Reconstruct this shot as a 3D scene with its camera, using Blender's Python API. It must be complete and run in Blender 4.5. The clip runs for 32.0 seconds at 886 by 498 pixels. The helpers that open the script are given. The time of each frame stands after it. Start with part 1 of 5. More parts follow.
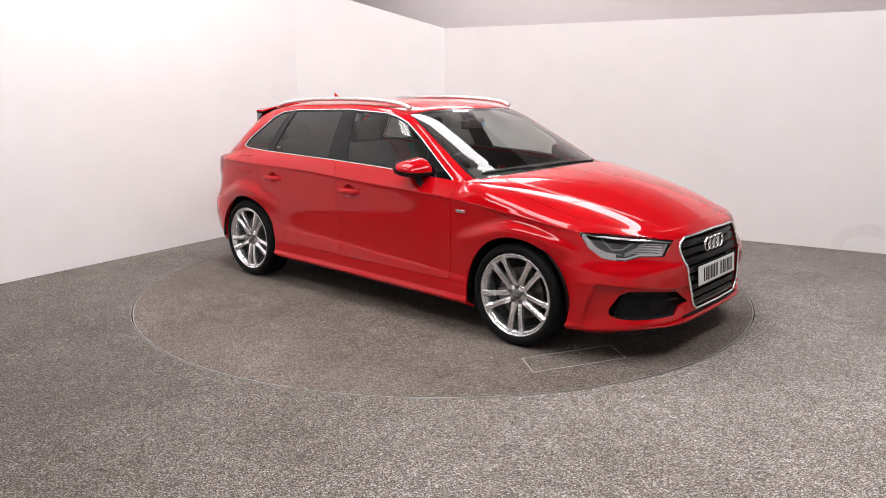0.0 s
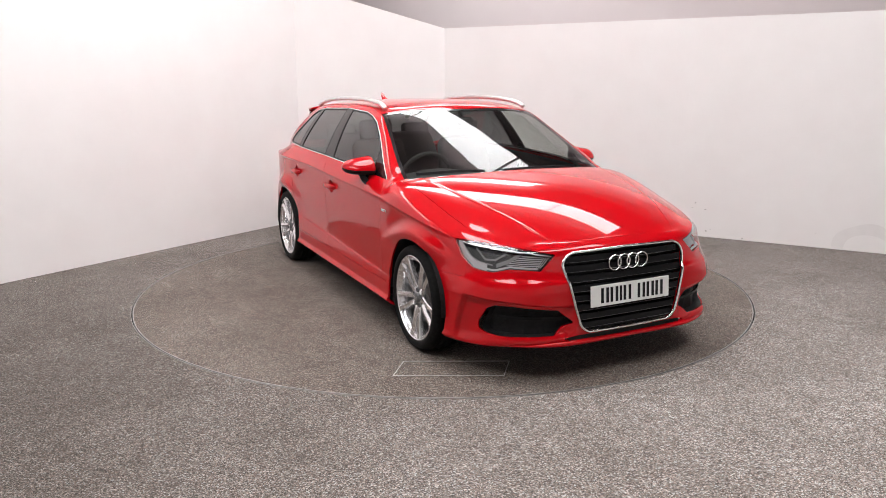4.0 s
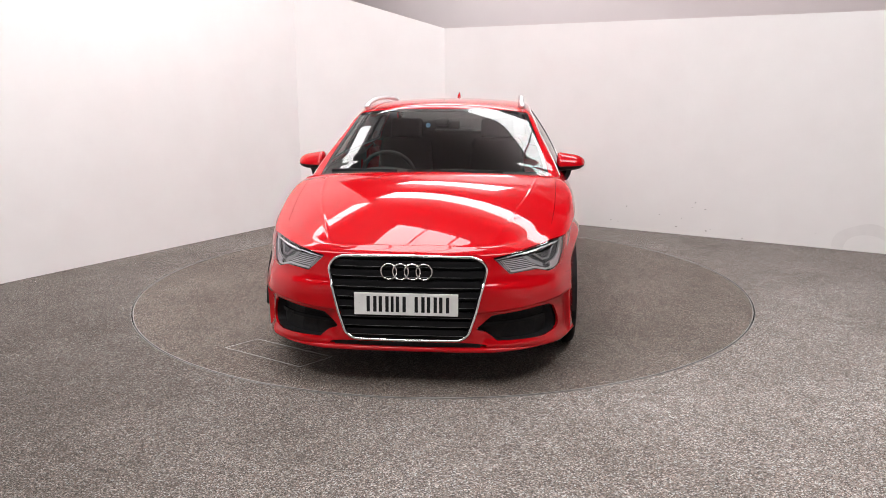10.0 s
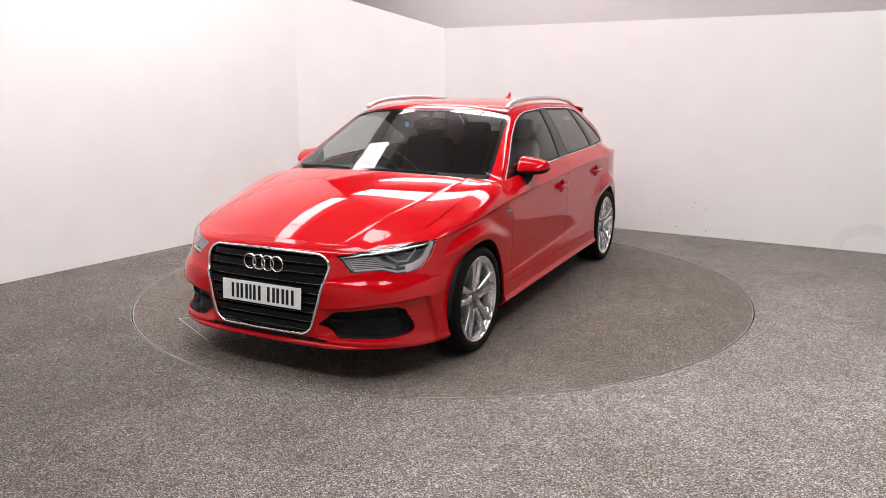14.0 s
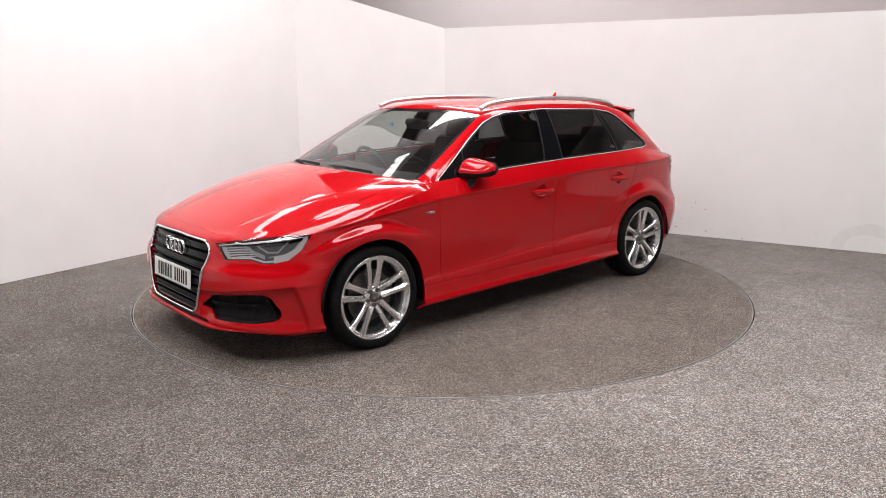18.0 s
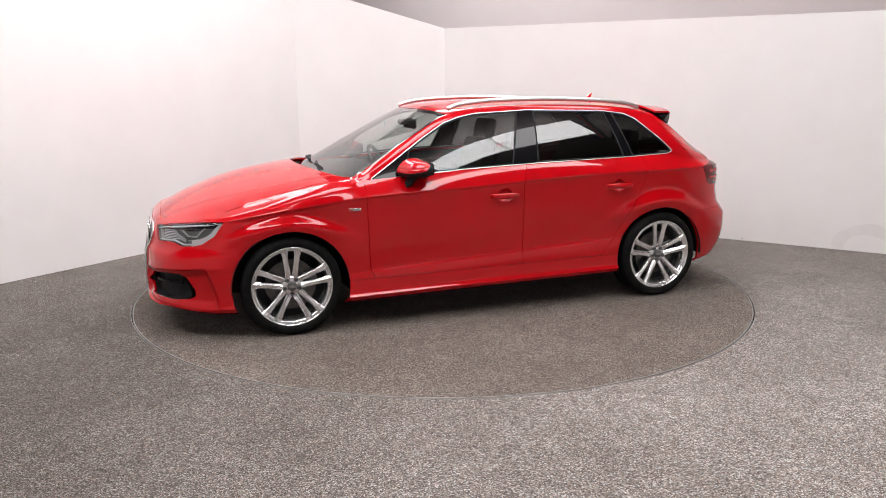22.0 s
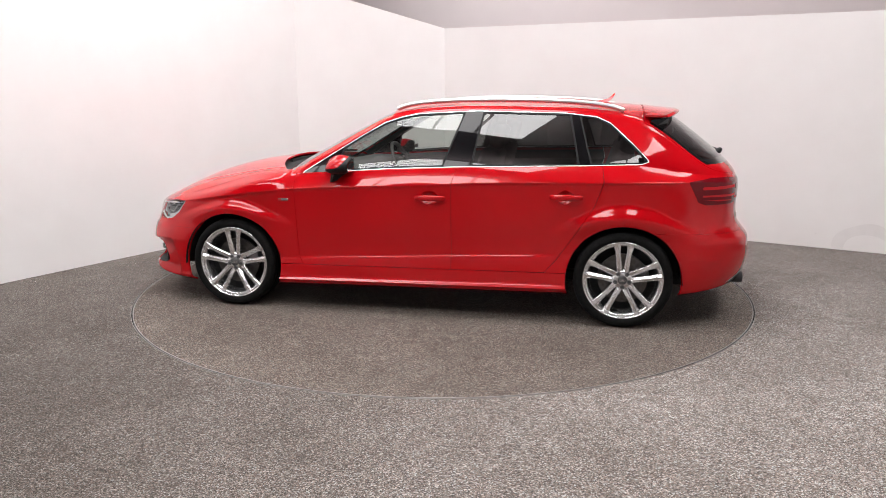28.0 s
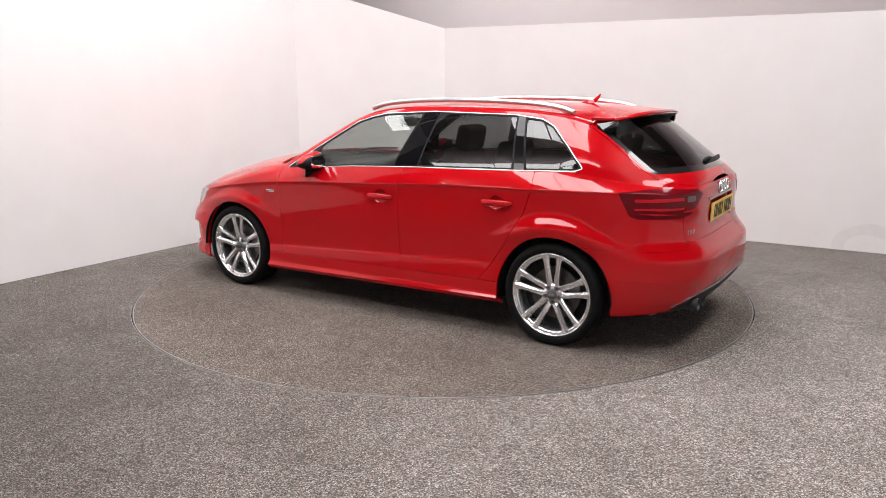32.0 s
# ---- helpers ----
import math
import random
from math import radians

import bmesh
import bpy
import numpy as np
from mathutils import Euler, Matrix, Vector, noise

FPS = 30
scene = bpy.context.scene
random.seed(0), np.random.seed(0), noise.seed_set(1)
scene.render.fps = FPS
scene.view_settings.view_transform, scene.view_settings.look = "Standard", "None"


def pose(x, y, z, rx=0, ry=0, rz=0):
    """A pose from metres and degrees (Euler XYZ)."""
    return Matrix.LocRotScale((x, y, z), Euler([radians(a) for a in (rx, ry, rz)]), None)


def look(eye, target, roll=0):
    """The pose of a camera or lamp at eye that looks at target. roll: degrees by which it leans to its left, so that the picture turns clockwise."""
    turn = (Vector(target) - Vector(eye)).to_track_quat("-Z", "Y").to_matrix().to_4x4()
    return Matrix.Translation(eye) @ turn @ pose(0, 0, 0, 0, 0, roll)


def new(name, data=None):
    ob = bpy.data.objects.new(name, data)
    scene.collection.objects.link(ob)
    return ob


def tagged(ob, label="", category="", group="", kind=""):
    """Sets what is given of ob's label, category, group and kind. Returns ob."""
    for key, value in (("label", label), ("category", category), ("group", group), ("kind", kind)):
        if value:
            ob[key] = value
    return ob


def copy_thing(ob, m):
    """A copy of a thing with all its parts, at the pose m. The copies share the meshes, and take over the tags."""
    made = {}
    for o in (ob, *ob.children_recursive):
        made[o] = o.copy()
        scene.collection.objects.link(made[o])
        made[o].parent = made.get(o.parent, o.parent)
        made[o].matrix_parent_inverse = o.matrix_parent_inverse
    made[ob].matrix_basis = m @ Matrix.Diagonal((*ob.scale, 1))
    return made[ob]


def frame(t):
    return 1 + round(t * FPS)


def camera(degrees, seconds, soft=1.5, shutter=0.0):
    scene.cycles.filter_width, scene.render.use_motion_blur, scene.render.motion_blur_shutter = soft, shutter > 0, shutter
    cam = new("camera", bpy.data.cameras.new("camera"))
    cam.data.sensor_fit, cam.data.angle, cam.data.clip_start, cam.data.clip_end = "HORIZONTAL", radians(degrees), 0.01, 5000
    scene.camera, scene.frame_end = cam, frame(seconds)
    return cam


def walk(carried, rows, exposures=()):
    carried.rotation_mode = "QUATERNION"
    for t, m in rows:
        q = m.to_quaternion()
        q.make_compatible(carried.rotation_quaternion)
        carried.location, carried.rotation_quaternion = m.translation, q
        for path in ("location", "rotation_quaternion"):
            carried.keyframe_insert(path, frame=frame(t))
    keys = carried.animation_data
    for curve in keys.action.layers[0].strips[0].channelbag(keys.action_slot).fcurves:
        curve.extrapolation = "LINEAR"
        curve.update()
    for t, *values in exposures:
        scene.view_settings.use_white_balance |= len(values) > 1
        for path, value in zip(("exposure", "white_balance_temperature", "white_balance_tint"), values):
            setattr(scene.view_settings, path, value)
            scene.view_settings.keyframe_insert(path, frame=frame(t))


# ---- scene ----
# ---- camera: stands still ----
cam = camera(60.82, 32.0, soft=0.75)
EYE = (-0.0061, -5.7308, 1.4929)
YAW, TILT = radians(-0.072), radians(12.09)
AIM = (EYE[0] - 5 * math.sin(YAW) * math.cos(TILT), EYE[1] + 5 * math.cos(YAW) * math.cos(TILT), EYE[2] - 5 * math.sin(TILT))
walk(cam, [(0, look(EYE, AIM, -0.18)), (32, look(EYE, AIM, -0.18))])


def turn_at(t):
    """The turntable's angle in degrees."""
    return -41.59 - 5.443 * t + 0.00247 * t * t


# ---- world ----
world = bpy.data.worlds.new("world")
scene.world = world
world.use_nodes = True
world.node_tree.nodes["Background"].inputs[0].default_value = (0.9, 0.87, 0.86, 1)
world.node_tree.nodes["Background"].inputs[1].default_value = 0.05


# ---- materials ----
def material(name, colour, rough=0.5, metal=0.0, coat=0.0, emit=0.0, clear=0.0, ior=1.45):
    m = bpy.data.materials.new(name)
    m.use_nodes = True
    b = m.node_tree.nodes["Principled BSDF"]
    b.inputs["Base Color"].default_value = (*colour, 1)
    b.inputs["Roughness"].default_value = rough
    b.inputs["Metallic"].default_value = metal
    b.inputs["Coat Weight"].default_value = coat
    b.inputs["Coat Roughness"].default_value = 0.02
    b.inputs["Transmission Weight"].default_value = clear
    b.inputs["IOR"].default_value = ior
    if emit:
        b.inputs["Emission Color"].default_value = (*colour, 1)
        b.inputs["Emission Strength"].default_value = emit
    return m


def add_noise(m, scale, low, high, bump=0.0, detail=4.0, rough=None, socket="Base Color"):
    """Vary the base colour between two colours and give the surface a fine relief."""
    nt = m.node_tree
    b = nt.nodes["Principled BSDF"]
    co = nt.nodes.new("ShaderNodeTexCoord")
    n = nt.nodes.new("ShaderNodeTexNoise")
    n.inputs["Scale"].default_value = scale
    n.inputs["Detail"].default_value = detail
    nt.links.new(co.outputs["Object"], n.inputs["Vector"])
    r = nt.nodes.new("ShaderNodeValToRGB")
    r.color_ramp.elements[0].position, r.color_ramp.elements[1].position = 0.3, 0.7
    r.color_ramp.elements[0].color, r.color_ramp.elements[1].color = (*low, 1), (*high, 1)
    nt.links.new(n.outputs["Fac"], r.inputs[0])
    nt.links.new(r.outputs[0], b.inputs[socket])
    if bump:
        bp = nt.nodes.new("ShaderNodeBump")
        bp.inputs["Strength"].default_value = bump
        bp.inputs["Distance"].default_value = 0.002
        nt.links.new(n.outputs["Fac"], bp.inputs["Height"])
        nt.links.new(bp.outputs[0], b.inputs["Normal"])
    return m


def carpet(name, tint, soil_and_light=False):
    """Speckled grey-brown bonded carpet with dirt and worn patches, and on the floor painted-in shade and light."""
    m = material(name, (0.2, 0.18, 0.17), 0.95)
    nt = m.node_tree
    b = nt.nodes["Principled BSDF"]
    co = nt.nodes.new("ShaderNodeTexCoord")

    def noise_at(scale, detail, rough=0.6):
        n = nt.nodes.new("ShaderNodeTexNoise")
        n.inputs["Scale"].default_value, n.inputs["Detail"].default_value, n.inputs["Roughness"].default_value = scale, detail, rough
        nt.links.new(co.outputs["Object"], n.inputs["Vector"])
        return n

    def ramp(src, stops):
        r = nt.nodes.new("ShaderNodeValToRGB")
        e = r.color_ramp.elements
        while len(e) < len(stops):
            e.new(0.5)
        for el, (p, c) in zip(e, stops):
            el.position, el.color = p, (*c, 1)
        nt.links.new(src, r.inputs[0])
        return r

    def mul(a, c):
        x = nt.nodes.new("ShaderNodeMix")
        x.data_type, x.blend_type = "RGBA", "MULTIPLY"
        x.inputs["Factor"].default_value = 1.0
        nt.links.new(a, x.inputs["A"])
        nt.links.new(c, x.inputs["B"])
        return x.outputs["Result"]

    def hue(src):
        warm = 1.0 if soil_and_light else 1.045
        return ramp(src, [(0.0, (1.1 * warm, 0.96, 0.9 / warm)), (0.5, (0.97 * warm, 0.99, 0.97 / warm)), (1.0, (0.9 * warm, 1.0, 1.05 / warm))]).outputs[0]

    v = nt.nodes.new("ShaderNodeTexVoronoi")
    v.inputs["Scale"].default_value = 210.0
    nt.links.new(co.outputs["Object"], v.inputs["Vector"])
    sep = nt.nodes.new("ShaderNodeSeparateColor")
    nt.links.new(v.outputs["Color"], sep.inputs[0])
    t = tint
    fleck = ramp(sep.outputs[0], [(0.0, (0.028 * t, 0.0235 * t, 0.021 * t)), (0.3, (0.07 * t, 0.059 * t, 0.053 * t)), (0.6, (0.122 * t, 0.104 * t, 0.096 * t)), (0.85, (0.19 * t, 0.175 * t, 0.167 * t)), (0.98, (0.31 * t, 0.307 * t, 0.301 * t))])
    stain = ramp(noise_at(1.1, 5).outputs["Fac"], [(0.3, (0.76, 0.73, 0.7)), (0.7, (1.13, 1.12, 1.11))])
    patch = ramp(noise_at(9.0, 4).outputs["Fac"], [(0.3, (0.86, 0.85, 0.84)), (0.65, (1.06, 1.06, 1.06))])
    col = mul(mul(mul(fleck.outputs[0], hue(sep.outputs[2])), stain.outputs[0]), patch.outputs[0])
    if soil_and_light:
        # by the left wall, trodden dirt plus painted shade; by the right, painted light
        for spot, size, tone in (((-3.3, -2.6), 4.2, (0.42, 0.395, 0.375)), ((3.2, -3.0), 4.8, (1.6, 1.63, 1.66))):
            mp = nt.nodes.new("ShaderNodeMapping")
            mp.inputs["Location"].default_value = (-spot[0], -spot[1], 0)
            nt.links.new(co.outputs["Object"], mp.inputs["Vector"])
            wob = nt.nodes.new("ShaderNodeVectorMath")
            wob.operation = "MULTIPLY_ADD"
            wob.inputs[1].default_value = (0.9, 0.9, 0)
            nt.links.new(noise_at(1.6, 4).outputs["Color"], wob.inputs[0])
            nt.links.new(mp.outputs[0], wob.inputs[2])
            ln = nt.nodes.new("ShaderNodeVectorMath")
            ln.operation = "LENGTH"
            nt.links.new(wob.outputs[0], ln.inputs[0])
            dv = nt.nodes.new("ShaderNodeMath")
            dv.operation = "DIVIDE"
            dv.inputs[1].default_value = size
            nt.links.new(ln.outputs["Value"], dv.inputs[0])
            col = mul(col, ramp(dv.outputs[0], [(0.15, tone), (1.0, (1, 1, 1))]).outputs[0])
    nt.links.new(col, b.inputs["Base Color"])
    bp = nt.nodes.new("ShaderNodeBump")
    bp.inputs["Strength"].default_value, bp.inputs["Distance"].default_value = 0.5, 0.003
    nt.links.new(sep.outputs[1], bp.inputs["Height"])
    nt.links.new(bp.outputs[0], b.inputs["Normal"])
    return m


WALL = add_noise(material("wall_paint", (0.82, 0.8, 0.795), 0.7), 3.0, (0.81, 0.785, 0.78), (0.835, 0.815, 0.81), 0.08)
# grey set by how much fill light the unseen wall bounces back
FILL_WALL = add_noise(material("fill_wall_grey", (0.68, 0.66, 0.655), 0.8), 3.0, (0.67, 0.65, 0.645), (0.695, 0.675, 0.67))
SOFFIT = add_noise(material("ceiling_paint", (0.76, 0.725, 0.72), 0.8), 2.0, (0.75, 0.715, 0.71), (0.775, 0.74, 0.735))
# darker copy of that grey, painted in for the weaker light behind the camera
SHADE_WALL = add_noise(material("shade_wall_grey", (0.4, 0.385, 0.38), 0.8), 3.0, (0.39, 0.375, 0.37), (0.415, 0.4, 0.395))
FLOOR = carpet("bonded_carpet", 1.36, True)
DISC = carpet("turntable_carpet", 1.18)
EDGE = add_noise(material("edge_metal", (0.34, 0.33, 0.32), 0.45, 0.5), 40, (0.28, 0.27, 0.26), (0.42, 0.41, 0.4))
DARK = material("dark_gap", (0.012, 0.012, 0.012), 0.9)
TAPE = add_noise(material("tape", (0.42, 0.4, 0.39), 0.7), 30, (0.26, 0.25, 0.24), (0.54, 0.52, 0.5))
GLOW = material("light_panel", (1.0, 0.985, 0.988), 0.5, emit=10.4)


# ---- mesh helpers ----
def link(name, bm, mat, parent=None, label="", smooth=False):
    me = bpy.data.meshes.new(name)
    bm.normal_update()
    bm.to_mesh(me)
    bm.free()
    if smooth:
        me.polygons.foreach_set("use_smooth", [True] * len(me.polygons))
    if mat:
        me.materials.append(mat)
    ob = new(name, me)
    if parent:
        ob.parent = parent
    if label:
        ob["label"] = label
    return ob


def prism(points, z0, z1, bm=None):
    """A solid over a plan outline."""
    bm = bm or bmesh.new()
    lo = [bm.verts.new((x, y, z0)) for x, y in points]
    hi = [bm.verts.new((x, y, z1)) for x, y in points]
    n = len(points)
    bm.faces.new(lo[::-1])
    bm.faces.new(hi)
    for i in range(n):
        bm.faces.new((lo[i], lo[(i + 1) % n], hi[(i + 1) % n], hi[i]))
    return bm


def wall_between(name, a, b, z1, label, thick=0.12, z2=None, paint=None):
    """A wall whose room face runs from a to b, with the room on its right hand."""
    a, b = Vector(a), Vector(b)
    d = (b - a).normalized()
    n = Vector((-d.y, d.x)) * thick
    bm = prism([a, b, b + n, a + n], 0.0, z1)
    for v in bm.verts:
        if z2 and v.co.z > 1 and ((v.co.xy - b).length < thick * 1.5):
            v.co.z = z2
    bmesh.ops.recalc_face_normals(bm, faces=bm.faces)
    ob = link(name, bm, paint or WALL)
    return tagged(ob, label, "wall", kind="structure")


# ---- the room ----
CORNER_A, CORNER_B = (-1.612, 2.862), (0.03, 3.412)
RIGHT_END, BACK_END, LEFT_END = (7.7, -1.31), (2.98, -8.98), (-6.48, -4.71)
WALL_STEP = (CORNER_A[0] - 0.541 * 4.9, CORNER_A[1] - 0.841 * 4.9)
wall_between("wall_left", WALL_STEP, CORNER_A, 5.3, "smooth tall white painted studio wall, brightly lit")
wall_between("wall_left_low", LEFT_END, WALL_STEP, 2.6, "smooth white painted studio partition wall")
wall_between("wall_corner", CORNER_A, CORNER_B, 2.6, "narrow white wall across the studio corner", z2=2.165)
wall_between("wall_right", CORNER_B, RIGHT_END, 2.165, "smooth white painted studio wall with a few scuffs", z2=2.1)
# two unseen walls close the room; their greys steer fill light and reflections
wall_between("wall_east", RIGHT_END, BACK_END, 2.6, "unseen grey wall added behind the camera, toned to set fill light", paint=FILL_WALL)
wall_between("wall_back", BACK_END, LEFT_END, 2.6, "unseen grey wall added behind the camera, toned to set fill light", paint=SHADE_WALL)

# scuff marks low on the right-hand wall
rnd = random.Random(4)
bm = bmesh.new()
SCUFF = add_noise(material("scuff", (0.5, 0.47, 0.46), 0.8), 40, (0.38, 0.36, 0.35), (0.6, 0.57, 0.56))
for along, z, size in ((1.2, 0.37, 7), (1.28, 0.1, 9), (2.1, 0.08, 7), (2.18, 0.07, 6), (2.27, 0.24, 6), (2.62, 0.18, 8), (2.85, 0.16, 5), (2.8, 0.07, 9), (2.98, 0.33, 7), (2.95, 0.28, 6), (3.08, 0.27, 8), (3.1, 0.05, 9), (3.14, 0.07, 4), (3.45, 0.01, 8), (4.1, 0.12, 4)):
    c = Vector((0.03 + 0.8516 * along - 0.524 * 0.0015, 3.412 - 0.5242 * along - 0.8516 * 0.0015, z + 0.01))
    bm.faces.new([bm.verts.new(c + Vector((0.8516 * math.cos(a), -0.5242 * math.cos(a), 0)) * size * 0.0011 * rnd.uniform(0.5, 1.4) + Vector((0, 0, math.sin(a) * size * 0.0008 * rnd.uniform(0.4, 1.4)))) for a in np.linspace(0, 2 * math.pi, 9, endpoint=False)])
tagged(link("wall_scuffs", bm, SCUFF), "small dark scuff marks low on the white wall", "scuff marks", kind="stuff")

# a faint, slightly darker half-ring smudge low on the wall
SMUDGE = add_noise(material("smudge", (0.77, 0.745, 0.74), 0.75), 9, (0.755, 0.73, 0.725), (0.79, 0.765, 0.76))
bm = bmesh.new()
rings = []
for a in np.linspace(0.03, math.pi - 0.03, 33):
    rings.append([])
    for r in (0.185 + 0.008 * math.sin(3 * a), 0.295 + 0.01 * math.sin(5 * a + 1)):
        along = 4.53 + r * math.cos(a)
        rings[-1].append(bm.verts.new((0.03 + 0.8516 * along - 0.5242 * 0.0012, 3.412 - 0.5242 * along - 0.8516 * 0.0012, 0.004 + r * 0.86 * math.sin(a))))
for p, q in zip(rings, rings[1:]):
    bm.faces.new((p[0], p[1], q[1], q[0]))
tagged(link("wall_smudge", bm, SMUDGE), "faint grey half-ring smudge low on the white wall", "smudge", kind="stuff")

# crumbs along the foot of the left-hand wall
for tone, seed, count in (((0.03, 0.028, 0.027), 7, 12), ((0.7, 0.68, 0.66), 8, 3)):
    rnd = random.Random(seed)
    bm = bmesh.new()
    for _ in range(count):
        along, off, size = rnd.uniform(1.6, 5.2), rnd.uniform(0.04, 0.3), rnd.uniform(0.004, 0.009)
        c = Vector((-1.612 - 0.541 * along + 0.841 * off, 2.862 - 0.841 * along - 0.541 * off, size * 0.3))
        bmesh.ops.create_icosphere(bm, subdivisions=1, radius=size, matrix=Matrix.Translation(c) @ pose(0, 0, 0, 0, 0, rnd.uniform(0, 180)) @ Matrix.Diagonal((1, rnd.uniform(0.4, 0.9), 0.35, 1)))
    tagged(link("floor_crumbs", bm, add_noise(material("crumb", tone, 0.9), 90, tuple(0.8 * v for v in tone), tuple(1.2 * v for v in tone))), "small crumbs of dirt scattered on the carpet", "dirt", kind="stuff")

RADIUS = 2.258
bm = bmesh.new()
outer = [bm.verts.new((x, y, 0)) for x, y in ((-11, -13), (12, -13), (12, 9), (-11, 9))]
ring = [bm.verts.new(((RADIUS + 0.009) * math.cos(a), (RADIUS + 0.009) * math.sin(a), 0)) for a in np.linspace(0, 2 * math.pi, 192, endpoint=False)]
edges = [bm.edges.new((outer[i], outer[(i + 1) % 4])) for i in range(4)] + [bm.edges.new((ring[i], ring[(i + 1) % 192])) for i in range(192)]
bmesh.ops.triangle_fill(bm, edges=edges, use_beauty=True)
for f in list(bm.faces):
    if f.calc_center_median().xy.length < RADIUS:
        bm.faces.remove(f)
bmesh.ops.recalc_face_normals(bm, faces=bm.faces)
for f in bm.faces:
    if f.normal.z < 0:
        f.normal_flip()
low = bmesh.ops.extrude_edge_only(bm, edges=[e for e in bm.edges if e.is_boundary and all(v.co.xy.length < 3 for v in e.verts)])
for g in low["geom"]:
    if isinstance(g, bmesh.types.BMVert):
        g.co.z = -0.03
tagged(link("floor", bm, FLOOR), "speckled grey-brown bonded carpet floor with worn patches and painted-in light and shade", "floor", kind="structure")
bm = bmesh.new()
bmesh.ops.create_circle(bm, cap_ends=True, segments=96, radius=RADIUS + 0.1, matrix=pose(0, 0, -0.03))
tagged(link("turntable_pit", bm, DARK), "dark pit under the turntable's rim", "floor", kind="structure")


def tube_ring(r0, r1, z0, z1, n=192):
    bm = bmesh.new()
    rows = []
    for a in np.linspace(0, 2 * math.pi, n, endpoint=False):
        c, s = math.cos(a), math.sin(a)
        rows.append([bm.verts.new((r * c, r * s, z)) for r, z in ((r0, z0), (r0, z1), (r1, z1), (r1, z0))])
    for i in range(n):
        p, q = rows[i], rows[(i + 1) % n]
        for k in range(4):
            bm.faces.new((p[k], p[(k + 1) % 4], q[(k + 1) % 4], q[k]))
    bmesh.ops.recalc_face_normals(bm, faces=bm.faces)
    return bm


tagged(link("floor_edge_ring", tube_ring(RADIUS + 0.009, RADIUS + 0.012, -0.02, 0.0015), EDGE), "thin grey metal edging round the turntable", "trim", kind="structure")

turntable = tagged(new("turntable"), "round carpeted turntable set flush in the floor", "turntable")
bm = bmesh.new()
bmesh.ops.create_circle(bm, cap_ends=True, segments=192, radius=RADIUS - 0.006)
top = bm.faces[:]
low = bmesh.ops.extrude_face_region(bm, geom=top)
for g in low["geom"]:
    if isinstance(g, bmesh.types.BMVert):
        g.co.z -= 0.025
bmesh.ops.recalc_face_normals(bm, faces=bm.faces)
link("platform", bm, DISC, turntable)
link("rim_strip", tube_ring(RADIUS - 0.005, RADIUS + 0.0005, -0.02, 0.0015), EDGE, turntable, "thin bright metal rim")
# outline of a hatch in the platform
HATCH = [Vector(p) for p in ((1.465, -0.985), (1.636, -1.121), (1.9, -0.597), (1.73, -0.46))]
for i in range(4):
    a, b = HATCH[i], HATCH[(i + 1) % 4]
    n = Vector((-(b - a).y, (b - a).x)).normalized() * 0.0022
    link("hatch_joint", prism([a - n, b - n, b + n, a + n], 0.0005, 0.003), TAPE, turntable, "thin pale joint line")

# ---- the hall round the studio's partition walls ----
HALL = add_noise(material("hall_paint", (0.19, 0.16, 0.16), 0.8), 2.0, (0.18, 0.15, 0.15), (0.2, 0.17, 0.17))
MAUVE = add_noise(material("mauve_grey_paint", (0.72, 0.645, 0.65), 0.8), 2.0, (0.71, 0.635, 0.64), (0.735, 0.66, 0.665))
CEIL = 5.3
tagged(link("ceiling", prism([(-11, -13), (12, -13), (12, 9), (-11, 9)], CEIL, CEIL + 0.12), HALL), "flat dark grey painted hall ceiling", "ceiling", kind="structure")
inner = [Vector((0.852 * u + 0.524 * n, -0.524 * u + 0.852 * n)) for u, n in ((-6.5, 6.0), (9.0, 6.0), (9.0, 6.1), (-6.5, 6.1))]
tagged(link("hall_wall_inner", prism(inner, 0, CEIL), MAUVE), "grey hall wall seen over the studio partition", "wall", kind="structure")
for name, x0, x1, y0, y1 in (("hall_wall_north", -11, 12, 8.9, 9.0), ("hall_wall_south", -11, 12, -13, -12.9), ("hall_wall_west", -11, -10.9, -12.9, 8.9), ("hall_wall_east", 11.9, 12, -12.9, 8.9)):
    tagged(link(name, prism([(x0, y0), (x1, y0), (x1, y1), (x0, y1)], 0, CEIL), SOFFIT), "plain grey hall wall beyond the studio partitions", "wall", kind="structure")


